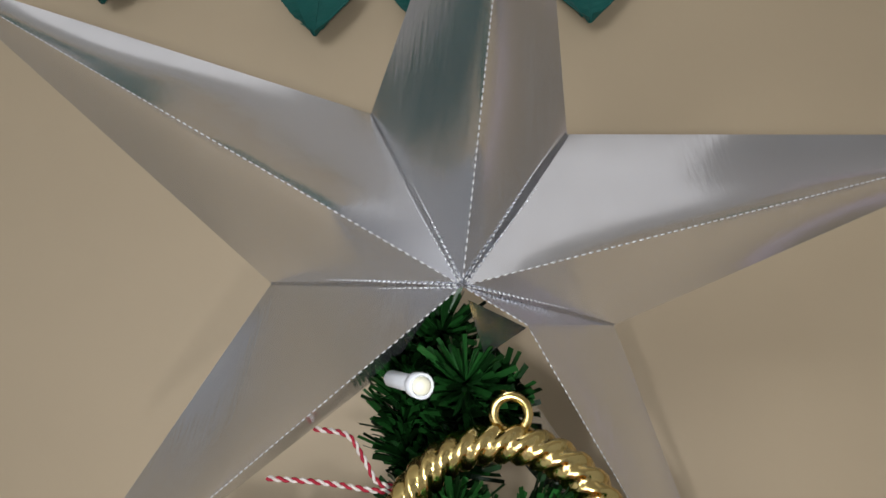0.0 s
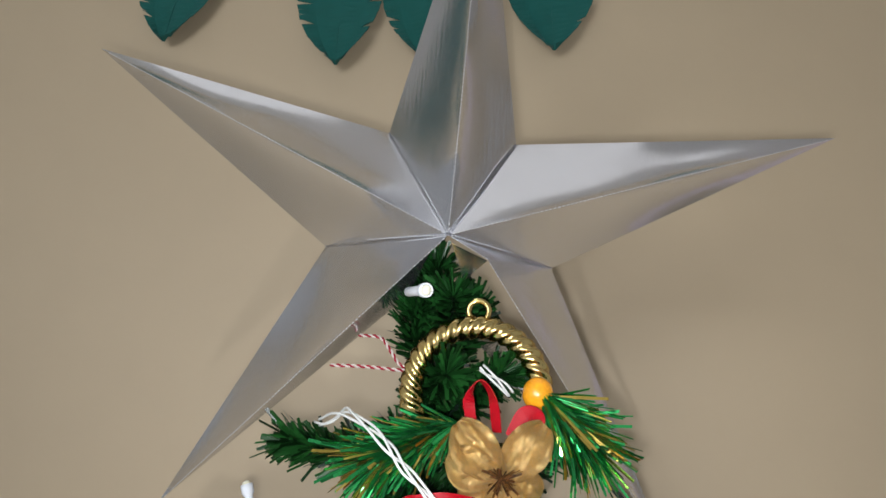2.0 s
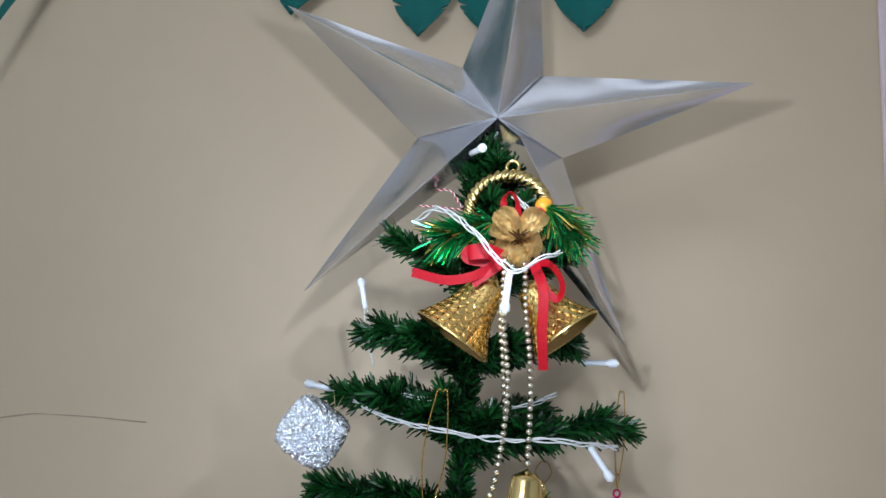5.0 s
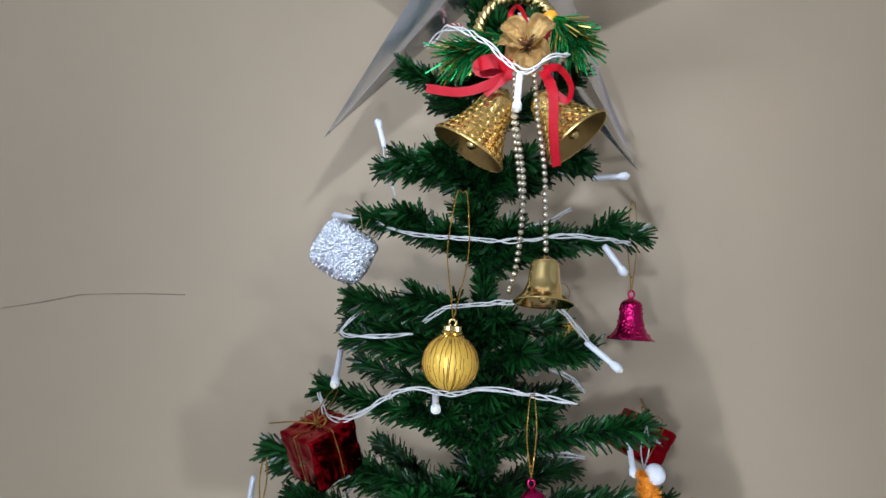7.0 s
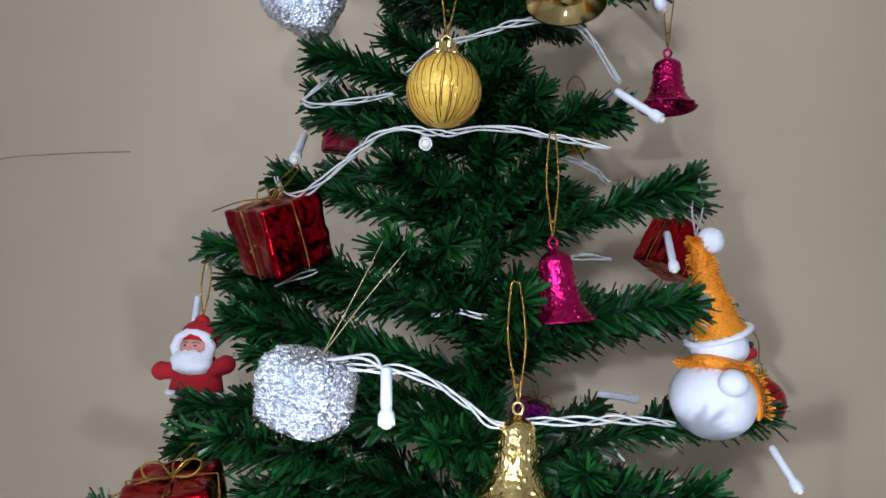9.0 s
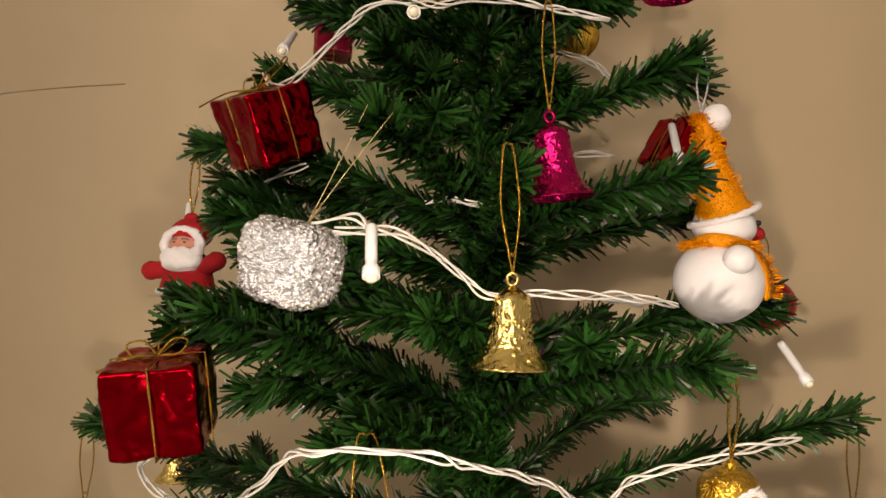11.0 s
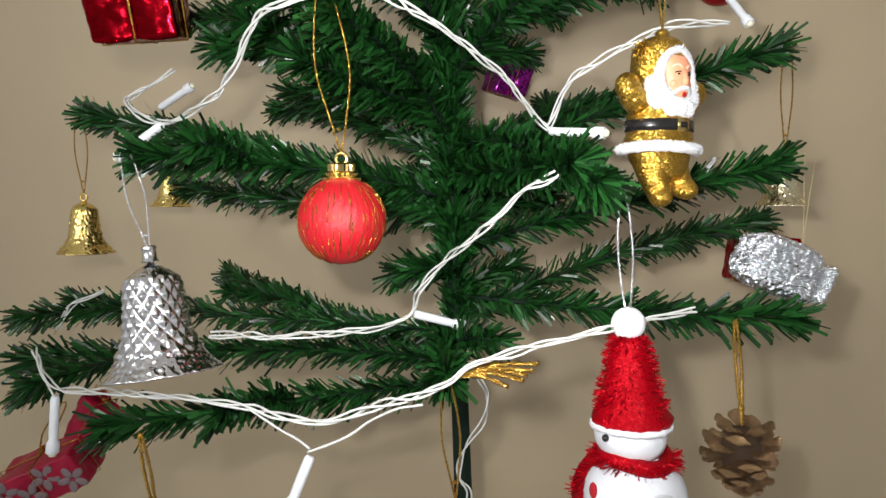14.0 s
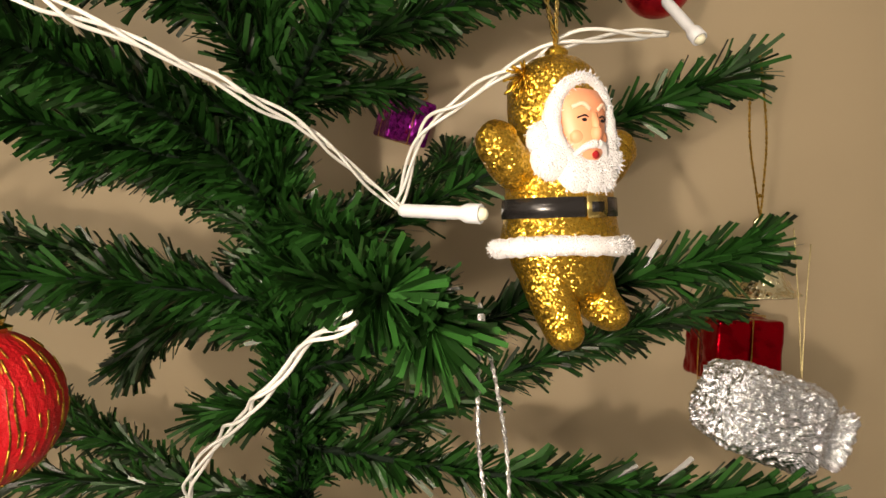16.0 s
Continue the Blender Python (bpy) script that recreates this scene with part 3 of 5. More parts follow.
# short inner shoots, dense round the pole
fill = random.Random(77)
for level, count, reach in ((1.545, 4, 0.075), (1.455, 6, 0.085), (1.39, 5, 0.095), (1.285, 6, 0.11), (1.215, 5, 0.12), (1.13, 6, 0.14), (1.03, 6, 0.14), (0.955, 5, 0.11), (0.865, 6, 0.10)):
    for k in range(count):
        a = 2 * math.pi * (k + fill.uniform(-0.35, 0.35)) / count
        if level < 1.06 and math.sin(a) < -0.35:
            a = -a
        z = level + fill.uniform(-0.012, 0.014)
        ln = reach * fill.uniform(0.75, 1.1) * (0.62 if math.sin(a) < -0.2 and level > 1.1 else 1.0)
        mid = trunk_at(z)
        forked = fill.random() < 0.3
        if (level == 0.955 and k in (0, 1, 4)) or (level == 1.03 and k < 2):
            continue
        branch(tree, (mid.x + math.cos(a) * ln, mid.y + math.sin(a) * ln, z), 0.03, 500 + int(z * 1000) + k, 1.0, fork=forked)


# ---- the star ----
def star():
    c = Vector((0.062, 0.337, 1.672))
    tips = [Vector(p) for p in ((0.074, 0.362, 1.985), (0.333, 0.436, 1.779), (0.220, 0.500, 1.4775), (-0.150, 0.453, 1.498), (-0.195, 0.362, 1.810))]
    notches = [Vector(p) for p in ((0.101, 0.398, 1.755), (0.129, 0.439, 1.676), (0.045, 0.458, 1.630), (-0.038, 0.431, 1.686), (0.007, 0.414, 1.770))]
    t = thing("star", "large silver foil card five-pointed star with pierced fold lines", "star", Matrix.Translation(c))
    back = (sum(notches, Vector()) / 5) * 2 - c
    front = (c - back).normalized()
    # where the right lower arm's fold comes loose from the middle, and where the left one's back ends
    loose, heel = Vector((0.0848, 0.358, 1.663)), Vector((0.027, 0.425, 1.650))

    def facet(bm, a, b, d, bulge, k=0, wave=0.0065):
        """A card triangle, finely divided and slightly bowed."""
        n = 16
        nn = (b - a).cross(d - a).normalized()
        grid = {}
        for i in range(n + 1):
            for j in range(n + 1 - i):
                u, v = i / n, j / n
                w = 1 - u - v
                p = a * w + b * u + d * v
                p = p + nn * max(0.0, 27 * u * v * w) ** 0.8 * (bulge + 0.0005 * noise.noise(p * 26) + wave * noise.noise(p * 9 + Vector((k * 3.0, 0, 0))))
                grid[i, j] = bm.verts.new(p - c)
        for i in range(n):
            for j in range(n - i):
                bm.faces.new((grid[i, j], grid[i + 1, j], grid[i, j + 1]))
                if i + j < n - 1:
                    bm.faces.new((grid[i + 1, j], grid[i + 1, j + 1], grid[i, j + 1]))

    for k in range(5):
        tip, right, left = tips[k], notches[k], notches[k - 1]
        bm = bmesh.new()
        # the two lower arms are open towards the tree's top
        if k == 2:
            facet(bm, c, notches[1], loose, 0.0006, 13, 0.0)
            facet(bm, loose, notches[1], tip, 0.003, 14)
            facet(bm, Vector((0.070, 0.400, 1.664)), tip, Vector((0.066, 0.455, 1.632)), 0.003)
            facet(bm, c + Vector((0.002, 0.004, -0.004)), loose + Vector((0.0, 0.001, -0.001)), Vector((0.070, 0.372, 1.652)), 0.001, 3, 0.0)
        elif k == 3:
            facet(bm, c, tip, notches[3], 0.004, 17)
            facet(bm, c.lerp(tip, 0.05), heel, tip, 0.003)
        else:
            facet(bm, c, left, tip, 0.0035 if k == 0 else 0.003, k, 0.0008 if k == 0 else 0.0065)
            facet(bm, c, tip, right, 0.003, k + 7)
        if k not in (2, 3):
            facet(bm, back, tip, left, 0.003)
            facet(bm, back, right, tip, 0.003)
        bmesh.ops.remove_doubles(bm, verts=bm.verts, dist=0.0004)
        bmesh.ops.recalc_face_normals(bm, faces=bm.faces)
        arm = part("arm", bm, STARFOIL, t)
        arm.data.set_sharp_from_angle(angle=radians(16))
        dashes = bmesh.new()
        lines = [(c, tip, 0.0)] if k != 2 else [(c, loose, 0.0), (loose, tip, 0.0)]
        # a narrow pleat on each valley, pierced along both of its edges
        if k != 2:
            lines += [(c, right, 0.0024), (c, right, -0.0024)]
            fold = [[], []]
            out = (right - c).cross(front).normalized()
            for q in range(13):
                u = q / 12
                mid = c.lerp(right, u) + front * 0.0009
                for e, sg in enumerate((-1, 1)):
                    fold[e].append(mid + out * sg * 0.0024 * min(1.0, 0.15 + 1.3 * u) - c)
            pleat = bmesh.new()
            va, vb = [pleat.verts.new(p) for p in fold[0]], [pleat.verts.new(p) for p in fold[1]]
            for q in range(12):
                pleat.faces.new((va[q], va[q + 1], vb[q + 1], vb[q]))
            bmesh.ops.solidify(pleat, geom=pleat.faces[:], thickness=0.0004)
            part("pleat", pleat, STARFOIL, arm, "narrow folded card pleat", smooth=False)
        for a, b, off in lines:
            ln = (b - a).length
            side = (b - a).cross(front).normalized() * off
            step = 0.003
            while step < ln * 0.97:
                near = min(1.0, 0.15 + 1.3 * step / ln)
                lift = front * (0.0013 if off else 0.0008)
                p = a.lerp(b, step / ln) + side * near + lift - c
                q = a.lerp(b, min(1, (step + 0.0017) / ln)) + side * near + lift - c
                tubes(dashes, [p, q], 0.00030, 4)
                step += 0.0031
        part("pierced_line", dashes, DASH, arm, kind="stuff")
    return t


star()


# ---- cable lights ----
lights = thing("string_lights", "white twisted cable of small tube lamps wound round the tree", "string lights", Matrix())


def cable(points, strands=3, seed=1):
    line = resample(spline(points, 10), 0.003)
    for k in range(strands):
        part("wire", twisted(bmesh.new(), line, 0.00074, strands, 0.0018, 0.075, 6, loose=1.1, seed=seed, only=k), WIRE, lights)


def lamp(foot, tip):
    """A white tube with a flared collar and a small dome at its end."""
    foot, tip = Vector(foot), Vector(tip)
    ln = (tip - foot).length
    d = (tip - foot).normalized()
    m = Matrix.Translation(foot) @ d.to_track_quat("Z", "Y").to_matrix().to_4x4()
    k = ln / 0.040
    bm = lathe(bmesh.new(), [(0, 0), (0.0022, 0), (0.0030, 0.002 * k), (0.0030, 0.026 * k), (0.0027, 0.029 * k), (0.0042, 0.032 * k), (0.0043, 0.0385 * k), (0.0036, 0.039 * k), (0.0034, 0.037 * k), (0, 0.037 * k)], 16, m=m)
    tube_ob = part("lamp", bm, LAMP_WHITE, lights)
    part("led", lathe(bmesh.new(), [(0.0031, 0.037 * k), (0.0031, 0.039 * k), (0.0022, 0.041 * k), (0, 0.0418 * k)], 14, m=m), LED, tube_ob, "pale yellow lamp dome")


CABLES = [
    [(-0.009, 0.348, 1.562), (0.019, 0.318, 1.567), (0.055, 0.288, 1.541), (0.081, 0.278, 1.515), (0.097, 0.278, 1.505), (0.119, 0.278, 1.518), (0.135, 0.298, 1.53)],
    [(-0.068, 0.389, 1.388), (-0.018, 0.369, 1.373), (0.03, 0.356, 1.368), (0.085, 0.35, 1.366), (0.138, 0.34, 1.371), (0.169, 0.35, 1.372), (0.2, 0.374, 1.372)],
    [(-0.017, 0.438, 1.396), (0.065, 0.438, 1.393), (0.114, 0.438, 1.401), (0.144, 0.428, 1.416)],
    [(0.006, 0.362, 1.285), (0.03, 0.349, 1.299), (0.064, 0.336, 1.303), (0.101, 0.324, 1.307), (0.136, 0.336, 1.304), (0.163, 0.362, 1.276)],
    [(-0.065, 0.394, 1.296), (-0.084, 0.384, 1.271), (-0.06, 0.379, 1.266), (-0.006, 0.372, 1.272)],
    [(-0.101, 0.382, 1.207), (-0.082, 0.356, 1.188), (-0.051, 0.335, 1.19), (-0.015, 0.316, 1.213), (0.011, 0.306, 1.224), (0.048, 0.308, 1.222), (0.07, 0.314, 1.228), (0.105, 0.322, 1.227), (0.155, 0.335, 1.22)],
    [(-0.049, 0.428, 1.422), (-0.058, 0.428, 1.448), (-0.07, 0.438, 1.483)],
    [(0.037, 0.346, 1.102), (0.053, 0.356, 1.106), (0.08, 0.364, 1.104), (0.114, 0.369, 1.118), (0.147, 0.369, 1.114)],
]
CABLES += [
    [(-0.089, 0.368, 1.119), (-0.076, 0.368, 1.125), (-0.057, 0.368, 1.132)],
    [(-0.000, 0.238, 1.075), (0.023, 0.228, 1.078), (0.034, 0.224, 1.071)],
    [(0.011, 0.238, 1.071), (0.044, 0.238, 1.071), (0.064, 0.258, 1.059), (0.078, 0.273, 1.048), (0.090, 0.278, 1.040), (0.111, 0.288, 1.043), (0.147, 0.308, 1.043), (0.175, 0.328, 1.043), (0.201, 0.348, 1.039)],
    [(-0.111, 0.328, 0.941), (-0.143, 0.328, 0.924), (-0.141, 0.318, 0.915), (-0.109, 0.308, 0.902), (-0.064, 0.288, 0.913), (-0.034, 0.268, 0.932), (-0.011, 0.248, 0.954), (0.008, 0.238, 0.958), (0.032, 0.238, 0.961), (0.065, 0.238, 0.960), (0.088, 0.258, 0.952), (0.108, 0.288, 0.942), (0.128, 0.318, 0.929), (0.146, 0.348, 0.909), (0.157, 0.354, 0.899)],
    [(0.156, 0.354, 0.901), (0.169, 0.338, 0.928), (0.188, 0.328, 0.941), (0.208, 0.318, 0.949), (0.233, 0.318, 0.959), (0.269, 0.338, 0.964)],
    [(0.162, 0.250, 0.865), (0.143, 0.264, 0.855), (0.119, 0.278, 0.832), (0.092, 0.308, 0.811), (0.073, 0.318, 0.790), (0.064, 0.329, 0.771), (0.050, 0.323, 0.763), (0.018, 0.308, 0.759), (-0.018, 0.298, 0.757), (-0.066, 0.288, 0.759)],
    [(-0.217, 0.308, 0.736), (-0.190, 0.288, 0.722), (-0.170, 0.278, 0.718), (-0.117, 0.258, 0.725), (-0.057, 0.243, 0.729), (-0.015, 0.238, 0.728), (0.029, 0.233, 0.723), (0.062, 0.233, 0.734), (0.102, 0.228, 0.749), (0.116, 0.233, 0.760), (0.138, 0.238, 0.767), (0.168, 0.248, 0.774), (0.192, 0.248, 0.781), (0.245, 0.288, 0.786)],
    [(0.0835, 0.350, 1.597), (0.092, 0.348, 1.590), (0.1004, 0.350, 1.582)],
    [(-0.274, 0.400, 0.731), (-0.257, 0.400, 0.753), (-0.227, 0.400, 0.766)],
    [(0.122, 0.460, 1.247), (0.146, 0.460, 1.240), (0.167, 0.460, 1.224)],
    [(0.116, 0.450, 1.155), (0.146, 0.450, 1.159), (0.169, 0.450, 1.157)],
    [(0.098, 0.395, 0.716), (0.107, 0.395, 0.706), (0.113, 0.395, 0.694), (0.1095, 0.395, 0.673), (0.093, 0.398, 0.644), (0.090, 0.398, 0.624), (0.099, 0.395, 0.613), (0.095, 0.398, 0.587)],
]
for i, pts in enumerate(CABLES):
    cable(pts, 3 if i not in (6, 8, 9, 19) else 2, i)
for pts in ([(-0.015, 0.238, 0.729), (0.008, 0.233, 0.718), (0.026, 0.228, 0.708)], [(0.026, 0.228, 0.708), (0.044, 0.228, 0.717), (0.064, 0.228, 0.728), (0.092, 0.228, 0.74)], [(-0.190, 0.288, 0.722), (-0.176, 0.278, 0.713)]):
    cable(pts, 1, 40)
LAMPS = [
    ((0.093, 0.278, 1.503), (0.092, 0.278, 1.469)),
    ((-0.072, 0.4, 1.391), (-0.112, 0.405, 1.395)),
    ((0.176, 0.378, 1.37), (0.198, 0.386, 1.343)),
    ((0.162, 0.377, 1.276), (0.195, 0.37, 1.251)),
    ((-0.093, 0.415, 1.252), (-0.079, 0.362, 1.216)),
    ((-0.087, 0.41, 1.281), (-0.066, 0.42, 1.305)),
    ((0.031, 0.315, 1.221), (0.037, 0.288, 1.209)),
    ((-0.070, 0.438, 1.483), (-0.081, 0.438, 1.516)),
    ((0.165, 0.428, 1.450), (0.202, 0.428, 1.453)),
    ((0.035, 0.224, 1.073), (0.040, 0.210, 1.046)),
]
LAMPS += [
    ((0.157, 0.354, 0.898), (0.195, 0.338, 0.895)),
    ((-0.108, 0.308, 0.901), (-0.138, 0.298, 0.876)),
    ((0.294, 0.452, 1.014), (0.308, 0.432, 0.985)),
    ((0.066, 0.329, 0.770), (0.100, 0.350, 0.758)),
    ((0.027, 0.228, 0.705), (0.015, 0.223, 0.673)),
    ((-0.176, 0.278, 0.713), (-0.176, 0.273, 0.673)),
    ((0.037, 0.358, 1.641), (0.052, 0.333, 1.638)),
    ((0.100, 0.588, 0.802), (0.127, 0.588, 0.791)),
    ((0.163, 0.488, 1.043), (0.198, 0.488, 1.040)),
    ((-0.180, 0.42, 1.110), (-0.182, 0.42, 1.075)), ((0.211, 0.44, 1.180), (0.216, 0.43, 1.147)), ((-0.181, 0.42, 0.927), (-0.149, 0.42, 0.946)),
]
for a, b in LAMPS:
    lamp(a, b)


# ---- hanging things ----
def bell_width(u):
    """Share of the mouth's radius at u of the way down: a shoulder, a slow waist, a flare."""
    return 0.47 * math.sin(min(1, u / 0.20) * math.pi / 2) ** 0.7 + 0.14 * max(0, u - 0.2) / 0.8 + 0.39 * max(0, (u - 0.5) / 0.5) ** 2.4


def horn_width(u):
    """A wider, more conical bell."""
    return 0.40 * math.sin(min(1, u / 0.18) * math.pi / 2) ** 0.7 + 0.30 * max(0, u - 0.1) + 0.33 * max(0, (u - 0.35) / 0.65) ** 2.0


def bell_mesh(radius, height, wobble=None, seg=40, rows=26, shape=None):
    """A bell, mouth down, crown at z = 0, with wall thickness."""
    prof = []
    for i in range(rows + 1):
        u = i / rows
        r = radius * (shape or bell_width)(u)
        prof.append((max(r, 0.0), -height * (0.03 + 0.97 * u) if i else 0.0))
    prof[0] = (0.0, 0.0)
    inner = [(max(0.0, r - 0.0011), z - (0.0012 if i < rows // 2 else 0)) for i, (r, z) in enumerate(prof)]
    bm = lathe(bmesh.new(), prof + [(prof[-1][0] * 0.99, -height - 0.0008), inner[-1]], seg, wobble)
    return lathe(bm, inner[::-1], seg, wobble, 1)


def bell(top, radius, height, mat, label, hook, kind="plain", turn=(0, 0, 0), cord=None):
    t = thing("bell_ornament", label, "bell ornament", at(top, *turn), "bells on the tree")

    def lumps(a, z):
        """Raised leaves and faces in rows, finer towards the rim."""
        if z > -0.10 * height:
            return 1.0
        c = Vector((math.cos(a) * 2.1, math.sin(a) * 2.1, z * 120 + top[0] * 50))
        boss = max(0.0, 0.30 - noise.voronoi(c * 1.5)[0][0]) * 0.42
        return 1 + boss + 0.035 * noise.noise(c * 3.2) + 0.012 * noise.noise(c * 7.0)

    def diamonds(a, z):
        if -0.82 * height < z < -0.14 * height:
            p, q = ((8 * a / math.pi + z * 92) % 1.0), ((8 * a / math.pi - z * 92) % 1.0)
            return 1 + 0.10 * (1 - max(abs(2 * p - 1), abs(2 * q - 1)))
        c = Vector((math.cos(a) * 13, math.sin(a) * 13, z * 380))
        return 1 + 0.045 * noise.noise(c) + 0.035 * noise.noise(c * 2.3)

    w = {"plain": None, "lumps": lumps, "diamonds": diamonds}[kind]
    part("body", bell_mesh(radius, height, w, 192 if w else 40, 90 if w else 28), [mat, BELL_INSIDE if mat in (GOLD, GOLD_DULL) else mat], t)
    if kind == "diamonds":
        part("cap", lathe(bmesh.new(), [(0, 0.0088), (0.0040, 0.0088), (0.0046, 0.0080), (0.0046, 0.0066), (0.0042, 0.0060), (0.0044, 0.0008), (0.0056, -0.0010)], 24), mat, t)
    loop = [Vector((0.0030 * math.cos(a), 0, 0.0024 + 0.0034 * math.sin(a))) for a in np.linspace(0, 2 * math.pi, 17)[:-1]]
    part("loop", tubes(bmesh.new(), loop, 0.0011, 6, closed=True), mat, t)
    clap = bmesh.new()
    tubes(clap, [Vector((0, 0, -0.2 * height)), Vector((0, 0, -0.86 * height))], 0.0007, 5)
    ball(clap, (0, 0, -0.88 * height), radius * 0.14, sub=2)
    part("clapper", clap, mat, t)
    hanging_cord(t, t.matrix_world.inverted() @ Vector(hook), (0, 0, 0.0050), cord, 0.005)
    return t


bell((0.209, 0.433, 1.326), 0.0232, 0.044, MAGENTA, "magenta metallic plastic bell with raised pattern on gold cord", (0.208, 0.431, 1.425), "lumps")
bell((0.119, 0.318, 1.150), 0.0225, 0.048, MAGENTA, "magenta metallic plastic bell on a gold cord above the pole", (0.116, 0.318, 1.226), "lumps", (0, -8, 20))
bell((0.101, 0.282, 1.048), 0.0225, 0.046, GOLD_DULL, "gold plastic bell with raised ornament on a gold cord", (0.098, 0.262, 1.122), "lumps")
bell((-0.262, 0.425, 0.846), 0.0240, 0.048, GOLD_DULL, "small gold embossed bell on a gold cord at a branch's end", (-0.264, 0.425, 0.925), "lumps")
bell((0.344, 0.452, 0.884), 0.0200, 0.037, LIGHT_GOLD, "pale gold embossed bell on a long gold cord", (0.332, 0.421, 0.972), "lumps")
bell((-0.262, 0.565, 0.880), 0.0215, 0.042, GOLD_DULL, "gold bell half hidden behind the needles", (-0.25, 0.54, 0.93), "lumps")
bell((-0.083, 0.250, 0.812), 0.0345, 0.069, SILVER, "large silver bell with a diamond-cut pattern on a silver cord", (-0.106, 0.262, 0.880), "diamonds", (-6, -9, 0), CORD_SILVER)
bell((0.108, 0.246, 0.672), 0.0275, 0.052, RED_BELL, "shiny red plastic bell with raised pattern on a gold cord", (0.103, 0.242, 0.748), "lumps")


def bauble(centre, radius, mat, label, hook, gold=True):
    t = thing("bauble", label, "bauble", at(centre), "baubles on the tree")
    r = random.Random(int(centre[2] * 1000))
    bm = bmesh.new()
    prof = [(radius * math.sin(math.pi * i / 32), -radius * math.cos(math.pi * i / 32)) for i in range(33)]
    prof[0], prof[-1] = (0, -radius), (0, radius)
    part("ball", lathe(bm, prof, 240 if gold else 64, lambda a, z: 1 + (0.009 * abs(math.sin(21 * a + 1.2 * math.sin(z * 130 + 3 * a))) if gold else 0)), mat, t)
    if gold:
        th = bmesh.new()
        for k in range(44):
            a = 2 * math.pi * k / 44 + r.uniform(-0.07, 0.07)
            line = []
            drift = r.uniform(-0.18, 0.18)
            for i in range(15):
                f = math.pi * (0.10 + 0.80 * i / 14)
                b = a + drift * i / 14 + 0.05 * noise.noise(Vector((k * 3.1, i * 0.6, 0)))
                line.append(Vector((math.sin(f) * math.cos(b), math.sin(f) * math.sin(b), -math.cos(f))) * (radius * (1.012 if mat is THREAD_YELLOW else 1.012)))
            i = r.randint(0, 3)
            while i < 12:
                n = r.randint(3, 9) if mat is THREAD_YELLOW else r.randint(1, 2)
                tubes(th, line[i:i + n + 1], radius * 0.013 * r.uniform(0.6, 1.4), 4)
                i += n + (r.randint(0, 3) if mat is THREAD_YELLOW else r.randint(0, 2))
        part("gold_thread", th, THREAD_BROWN if mat is THREAD_YELLOW else CORD_GOLD, t, "fine brown gold threads" if mat is THREAD_YELLOW else "glittering gold threads", kind="stuff")
    cap = lathe(bmesh.new(), [(radius * 0.40, radius * 0.90), (radius * 0.43, radius * 0.97), (radius * 0.33, radius * 1.02), (radius * 0.36, radius * 1.08), (radius * 0.30, radius * 1.12), (radius * 0.31, radius * 1.27), (radius * 0.27, radius * 1.30), (0, radius * 1.31)], 40, lambda a, z: 1 + 0.05 * (1 if int(a * 40 / (2 * math.pi) + 0.5) % 2 else -1))
    part("cap", cap, GOLD, t, "gold crimped cap", smooth=False)
    loop = bmesh.new()
    tubes(loop, [Vector((radius * 0.13 * math.cos(a), 0, radius * (1.40 + 0.13 * math.sin(a)))) for a in np.linspace(0, 2 * math.pi, 17)[:-1]], radius * 0.05, 7, closed=True)
    part("loop", loop, GOLD, t)
    hanging_cord(t, t.matrix_world.inverted() @ Vector(hook), (0, 0, radius * 1.5), None, 0.009)
    return t


bauble((0.0445, 0.3028, 1.2493), 0.0245, THREAD_YELLOW, "yellow thread-wound bauble with gold threads on gold cord", (0.046, 0.299, 1.400))
bauble((0.039, 0.251, 0.838), 0.0254, THREAD_RED, "red thread-wound bauble with gold threads on a gold cord", (0.030, 0.250, 0.966))
bauble((0.139, 0.525, 1.287), 0.0210, THREAD_YELLOW, "golden yellow bauble half hidden behind the branches", (0.139, 0.525, 1.345))
bauble((0.3024, 0.509, 1.0429), 0.0220, RED_BELL, "small glossy red bauble behind the foam snowman", (0.290, 0.520, 1.115), False)


